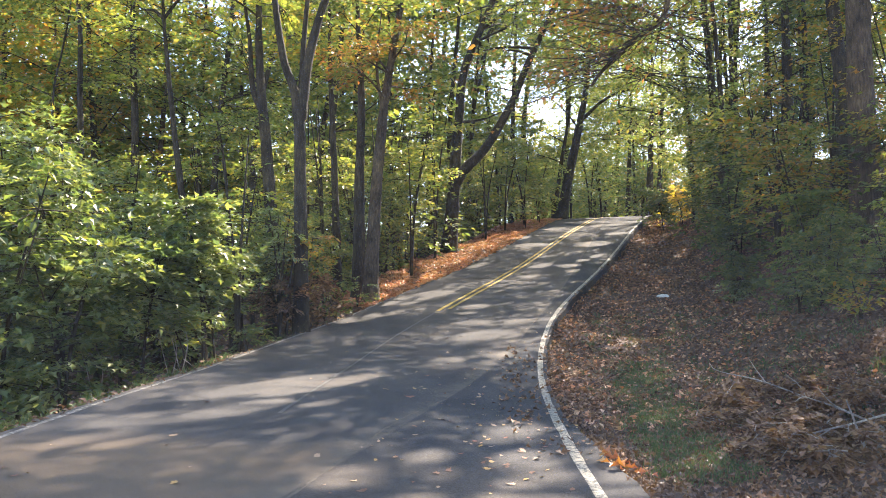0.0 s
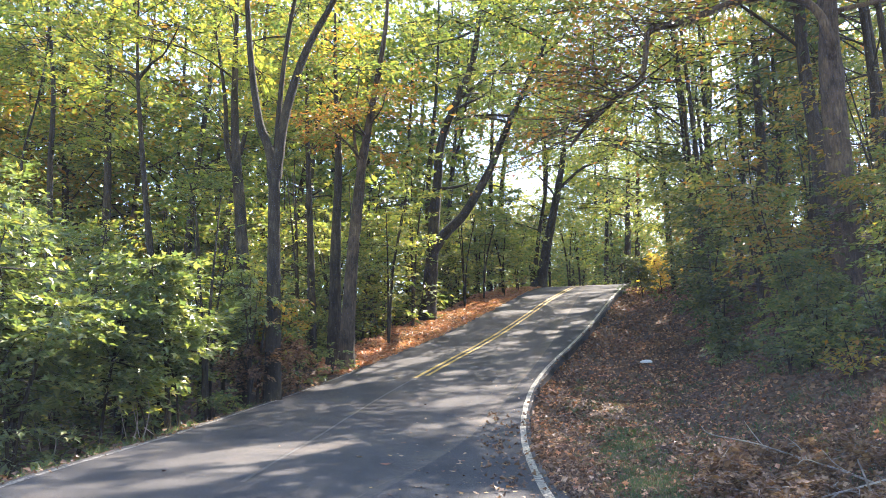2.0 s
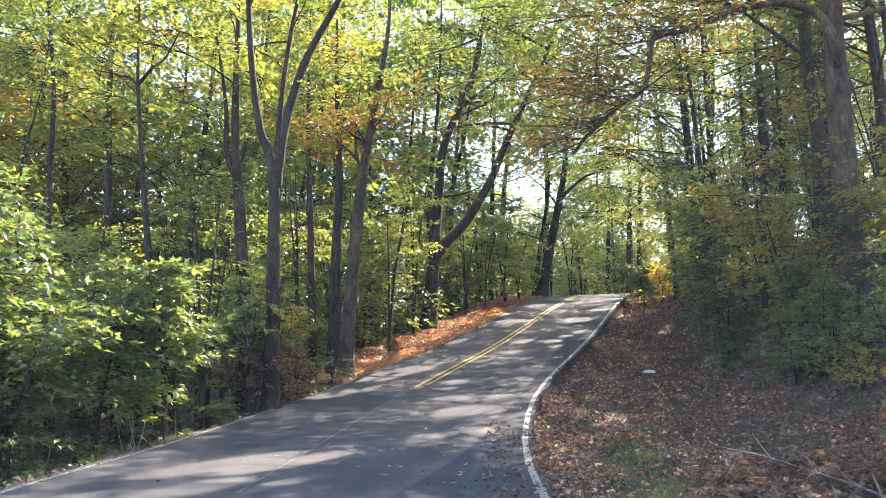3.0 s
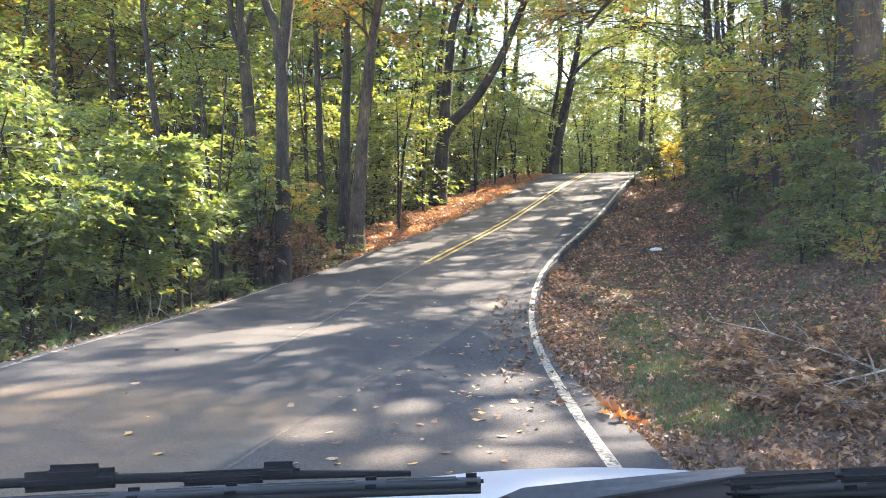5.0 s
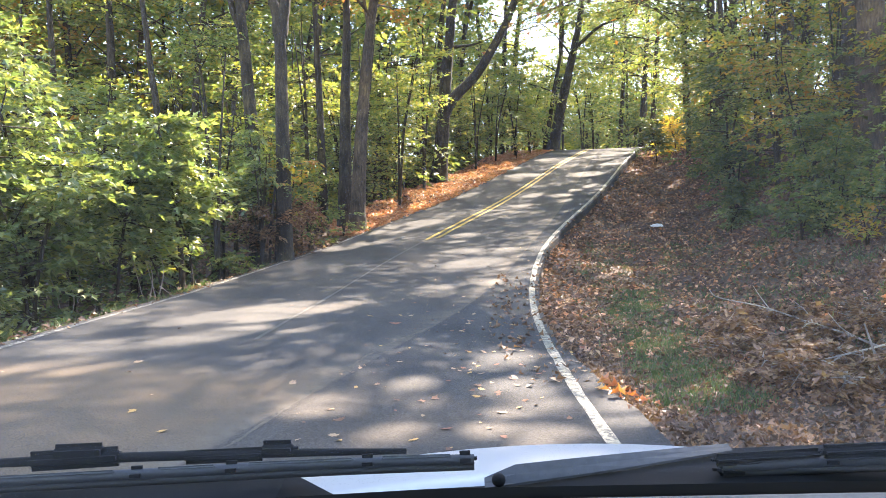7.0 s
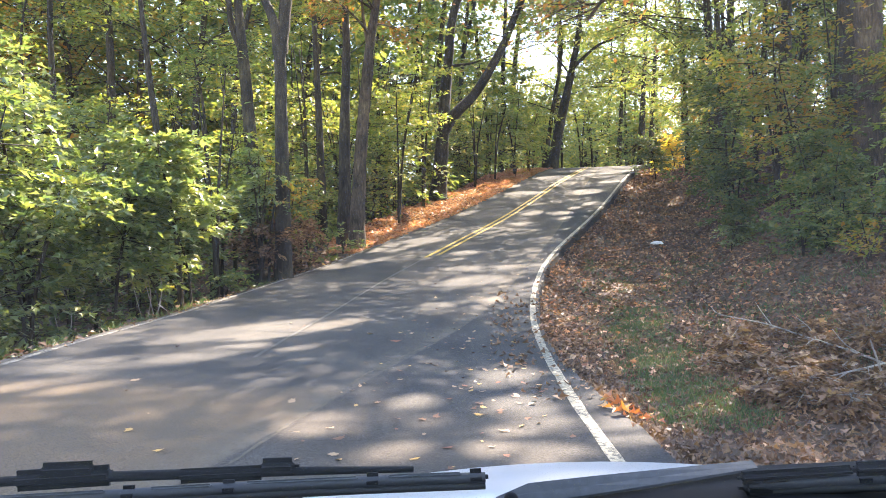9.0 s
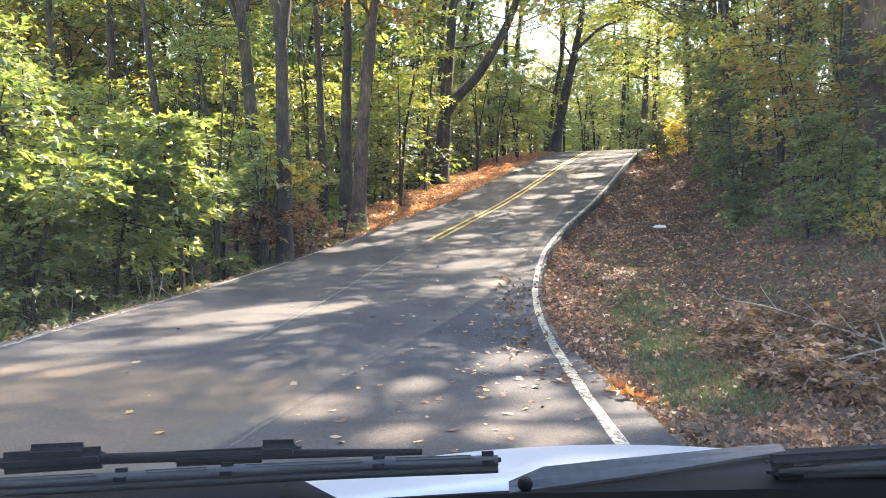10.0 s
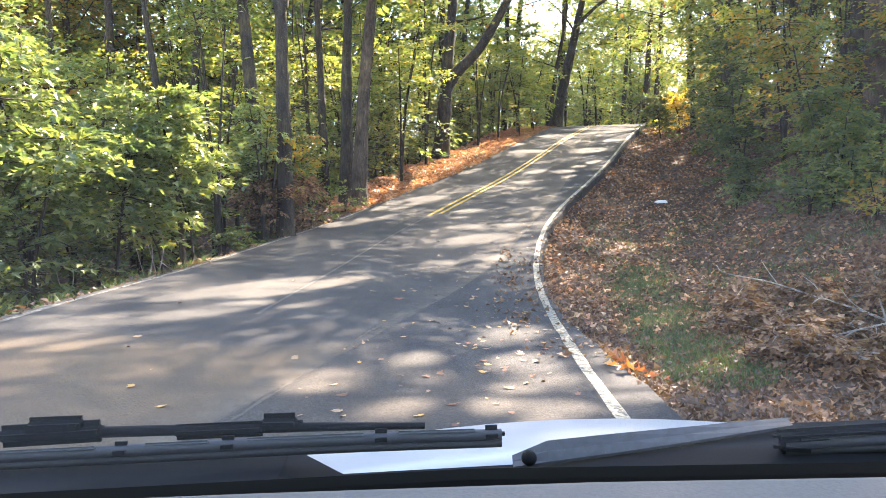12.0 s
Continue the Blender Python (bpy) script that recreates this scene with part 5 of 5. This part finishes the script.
# white rubbish on the leaves
bm = bmesh.new()
bmesh.ops.create_icosphere(bm, subdivisions=3, radius=0.5)
for v in bm.verts:
    k = noise.noise(v.co * 3.1) * 0.16
    v.co = Vector((v.co.x * 0.42 * (1 + k), v.co.y * 0.22 * (1 + k), max(-0.02, v.co.z * 0.16 * (1 + 2 * k))))
rubbish = part("crumpled_paper", bm, PAPER)
rz = float(ground_height(6.60, 24.6))
rubbish.location = (6.60, 24.6, rz + 0.03)
tagged(rubbish, "crumpled white paper lying among fallen leaves", "litter")

# pale seam where the asphalt was patched
seam = [(-1.6, 4.6), (-1.39, 5.0), (-1.18, 6.1), (-0.98, 7.16), (-0.65, 8.8), (-0.1, 10.4)]
seam = np.array([on_road(*(float(a[0]) for a in road_frame(x, y)), 0.004) for x, y in seam])
ln = curve_points(seam, 60)
ln[:, 0] += rng.normal(0, 0.008, 60)
wd = 0.003 + 0.020 * rng.uniform(0, 1, 60) ** 2
sd = np.stack([wd, np.zeros(60), np.zeros(60)], -1)
V = np.stack([ln - sd, ln + sd], 1).reshape(-1, 3)
i = np.arange(59) * 2
tagged(link_mesh("asphalt_seam", V, np.stack([i, i + 1, i + 3, i + 2], -1), DUST), "dusty pale seam between two asphalt patches", "road seam", kind="structure")


# ---- the car ----
def box(bm, x0, x1, y0, y1, z0, z1, bevel=0.0):
    m = Matrix.Translation(((x0 + x1) / 2, (y0 + y1) / 2, (z0 + z1) / 2)) @ Matrix.Diagonal((x1 - x0, y1 - y0, z1 - z0, 1))
    vs = bmesh.ops.create_cube(bm, size=1.0, matrix=m)["verts"]
    if bevel:
        es = list({e for v in vs for e in v.link_edges})
        bmesh.ops.bevel(bm, geom=es, offset=bevel, segments=2, affect="EDGES")


def shell(bm, rows, thick):
    """A thick sheet over rows of points (each row the same length)."""
    top = [[bm.verts.new(p) for p in r] for r in rows]
    bot = [[bm.verts.new((p[0], p[1], p[2] - thick)) for p in r] for r in rows]
    n, c = len(rows), len(rows[0])
    for a in range(n - 1):
        for b in range(c - 1):
            bm.faces.new((top[a][b], top[a][b + 1], top[a + 1][b + 1], top[a + 1][b]))
            bm.faces.new((bot[a][b], bot[a + 1][b], bot[a + 1][b + 1], bot[a][b + 1]))
    ring = [(0, b) for b in range(c)] + [(a, c - 1) for a in range(1, n)] + [(n - 1, b) for b in range(c - 2, -1, -1)] + [(a, 0) for a in range(n - 2, 0, -1)]
    for k in range(len(ring)):
        (a, b), (p, q) = ring[k], ring[(k + 1) % len(ring)]
        bm.faces.new((top[a][b], bot[a][b], bot[p][q], top[p][q]))
    bmesh.ops.recalc_face_normals(bm, faces=bm.faces)


CX = 0.40
car_z = float(ground_height(CX, 1.5, False))
car = thing("car", (CX, 1.6, car_z), "white car standing in its lane, seen over its dashboard", "car")
inv = Matrix.Translation((-CX, -1.6, -car_z))


def car_part(name, bm, material, label="", parent=None, smooth=False):
    bm.transform(inv)
    return part(name, bm, material, parent or car, label, smooth)


# bonnet, falling away to its front edge
bm = bmesh.new()
rows = []
for y, z in ((1.43, 1.025), (1.6, 1.005), (1.85, 0.965), (2.15, 0.905), (2.4, 0.835), (2.52, 0.775)):
    rows.append([(x, y - 0.10 * ((x - CX) / 0.75) ** 2, z - 0.05 * ((x - CX) / 0.75) ** 2) for x in np.linspace(CX - 0.76, CX + 0.76, 15)])
shell(bm, rows, 0.02)
car_part("bonnet", bm, CAR_WHITE, "white painted bonnet", smooth=True)
bm = bmesh.new()
box(bm, CX - 0.88, CX + 0.88, 1.05, 2.50, 0.34, 0.74, 0.06)
car_part("front_body", bm, CAR_WHITE)
bm = bmesh.new()
box(bm, CX - 0.80, CX + 0.80, -1.9, 1.02, 0.30, 0.62, 0.05)
car_part("floor_pan", bm, BLACK_PLASTIC)
for sx in (-0.80, 0.80):
    for wy in (1.85, -1.1):
        bm = bmesh.new()
        bmesh.ops.create_cone(bm, cap_ends=True, segments=28, radius1=0.34, radius2=0.34, depth=0.2,
                              matrix=Matrix.Translation((CX + sx, wy, car_z + 0.34)) @ Matrix.Rotation(math.pi / 2, 4, "Y"))
        tyre = car_part("wheel", bm, RUBBER, "black tyre on an alloy rim")
        bm = bmesh.new()
        bmesh.ops.create_cone(bm, cap_ends=True, segments=20, radius1=0.21, radius2=0.19, depth=0.22,
                              matrix=Matrix.Translation((CX + sx, wy, car_z + 0.34)) @ Matrix.Rotation(math.pi / 2, 4, "Y"))
        car_part("rim", bm, STEEL, parent=tyre)

# scuttle panel under the wipers
bm = bmesh.new()
cx = [-0.95, -0.60, -0.27, -0.19, 0.08, 0.22, 0.37, 0.50, 0.78, 1.25]
cz = [1.030, 1.038, 1.049, 1.007, 1.022, 1.047, 1.069, 1.087, 1.098, 1.098]
rows = [[(x, 1.40, z) for x, z in zip(cx, cz)], [(x, 1.28, z - 0.015) for x, z in zip(cx, cz)], [(x, 1.06, 1.0) for x in cx]]
shell(bm, rows, 0.03)
car_part("cowl_panel", bm, BLACK_PLASTIC, "black plastic panel below the windscreen")
# upper lip of the scuttle, on the wheel side, its light put in as grey
bm = bmesh.new()
lip = ((0.075, 1.041, 1.030), (0.129, 1.064, 1.038), (0.233, 1.075, 1.052), (0.338, 1.085, 1.068), (0.43, 1.094, 1.083), (0.50, 1.100, 1.094))
shell(bm, [[(x, 1.385, zt) for x, zt, zb in lip], [(x, 1.374, zb * 0.5 + zt * 0.5) for x, zt, zb in lip], [(x, 1.362, zb) for x, zt, zb in lip]], 0.004)
car_part("cowl_lip", bm, LIT_GREY_TRIM, "upper lip of the panel, coloured grey as if lit")
# blackened foot of the windscreen
bm = bmesh.new()
fx = [-0.95, -0.5, 0.0, 0.5, 0.9, 1.5]
rows = [[(x, 1.02, z - 0.16) for x, z in zip(fx, (1.085, 1.115, 1.142, 1.150, 1.152, 1.15))], [(x, 1.00, z) for x, z in zip(fx, (1.085, 1.115, 1.142, 1.150, 1.152, 1.15))]]
shell(bm, rows, 0.012)
car_part("windscreen_band", bm, FRIT, "black band along the foot of the windscreen")
# windscreen with a film of road dust and a put-in veil of haze
bm = bmesh.new()
rows = [[(x, 1.005 - 1.36 * (u * 0.80), 1.165 + u * 0.80 - 0.03 * ((x - CX) / 0.7) ** 2 * (1 - u)) for x in np.linspace(CX - 1.2, CX + 1.0, 12)] for u in np.linspace(0, 1, 6)]
shell(bm, rows, 0.003)
pane = car_part("windscreen", bm, GLASS, "dusty windscreen glass with a veil of haze put in", smooth=True)
pane.visible_shadow = False
# dashboard
bm = bmesh.new()
dx = [-0.95, -0.5, -0.2, 0.1, 0.45, 0.8, 1.5]
dz = [1.135, 1.160, 1.172, 1.182, 1.188, 1.190, 1.188]
rows = [[(x, 0.88, z - 0.05) for x, z in zip(dx, dz)], [(x, 0.86, z - 0.008) for x, z in zip(dx, dz)], [(x, 0.83, z) for x, z in zip(dx, dz)],
        [(x, 0.68, z - 0.004) for x, z in zip(dx, dz)], [(x, 0.55, z - 0.03) for x, z in zip(dx, dz)], [(x, 0.50, z - 0.10) for x, z in zip(dx, dz)]]
shell(bm, rows, 0.03)
dash = car_part("dashboard", bm, DASH, "grainy grey dashboard top", smooth=True)
bm = bmesh.new()
for k in range(9):
    box(bm, 0.42 + k * 0.05, 0.455 + k * 0.05, 0.765, 0.785, 1.190, 1.1935, 0.001)
car_part("demister_vent", bm, BLACK_PLASTIC, parent=dash)


def rod(points, radii, sides=8):
    bm = bmesh.new()
    v, f = tube(curve_points(points, 24), np.interp(np.linspace(0, 1, 24), np.linspace(0, 1, len(radii)), radii), sides)
    vs = [bm.verts.new(p) for p in v]
    for q in f:
        bm.faces.new([vs[k] for k in q])
    return bm


def block(p, q, height, thick):
    """A bevelled block between two points, thicker in the middle."""
    bm = bmesh.new()
    p, q = Vector(p), Vector(q)
    d = q - p
    m = Matrix.Translation((p + q) / 2) @ Matrix.Rotation(-math.atan2(d.z, d.x), 4, "Y") @ Matrix.Diagonal((d.length, thick, height, 1))
    bmesh.ops.create_cube(bm, size=1.0, matrix=m)
    bmesh.ops.bevel(bm, geom=list(bm.edges), offset=min(height, thick) * 0.42, segments=3, affect="EDGES")
    return bm


# wipers at rest: arm with its yoke, and the blade with its lip and clips
def wiper(blade, arm, blocks, clips):
    a = car_part("wiper_arm", rod(arm, (0.007, 0.009, 0.008, 0.005)), BLACK_PLASTIC, "black wiper arm", smooth=True)
    for p, q, hh, th in blocks:
        car_part("bracket", block(p, q, hh, th), BLACK_PLASTIC, parent=a)
    b = car_part("wiper_blade", rod(blade, (0.009, 0.010, 0.010, 0.009)), SATIN, "dark grey wiper blade at rest", smooth=True)
    car_part("rubber_lip", rod([(x, y - 0.004, z - 0.012) for x, y, z in blade], (0.006, 0.007, 0.006)), RUBBER, parent=b, smooth=True)
    ln = curve_points(blade, 101)
    stops = sorted((0.0, *clips, 1.0))
    # metal strips between the clips, the blade's highlight put in as light grey
    for u0, u1 in zip(stops[:-1], stops[1:]):
        if u1 - u0 > 0.1:
            p, q = ln[int(u0 * 100) + 3], ln[int(u1 * 100) - 3]
            up = np.array([0, -0.004, 0.008])
            car_part("highlight_strip", block(p + up, q + up, 0.007, 0.007), LIT_GREY_TRIM, parent=b)
    for u in clips:
        p = ln[int(u * 100)]
        car_part("clip", block(p - np.array([0.02, 0, 0]), p + np.array([0.02, 0, 0.002]), 0.028, 0.026), BLACK_PLASTIC, parent=b)


wiper([(-0.95, 1.34, 1.038), (-0.5, 1.345, 1.060), (-0.2, 1.35, 1.074), (0.056, 1.35, 1.083)],
      [(-0.95, 1.37, 1.062), (-0.62, 1.37, 1.079), (-0.30, 1.37, 1.088), (-0.06, 1.36, 1.094)],
      [((-0.72, 1.37, 1.074), (-0.545, 1.37, 1.085), 0.034, 0.03), ((-0.675, 1.37, 1.086), (-0.575, 1.37, 1.090), 0.036, 0.024),
       ((-0.45, 1.37, 1.081), (-0.30, 1.37, 1.088), 0.024, 0.022), ((-0.318, 1.37, 1.095), (-0.247, 1.37, 1.097), 0.030, 0.028)], (0.05, 0.32, 0.48, 0.76, 0.985))
wiper([(0.46, 1.30, 1.083), (0.65, 1.28, 1.098), (0.90, 1.26, 1.113), (1.2, 1.24, 1.122)],
      [(0.50, 1.30, 1.070), (0.54, 1.30, 1.060), (0.58, 1.30, 1.068), (0.63, 1.29, 1.092)],
      [((0.445, 1.30, 1.079), (0.505, 1.30, 1.076), 0.030, 0.03), ((0.44, 1.30, 1.097), (0.62, 1.28, 1.108), 0.020, 0.024), ((0.60, 1.27, 1.118), (0.95, 1.25, 1.134), 0.022, 0.024)], (0.3, 0.75))
bm = bmesh.new()
bmesh.ops.create_uvsphere(bm, u_segments=14, v_segments=8, radius=0.012, matrix=Matrix.Translation((0.098, 1.355, 1.046)))
car_part("washer_jet", bm, BLACK_PLASTIC, smooth=True)
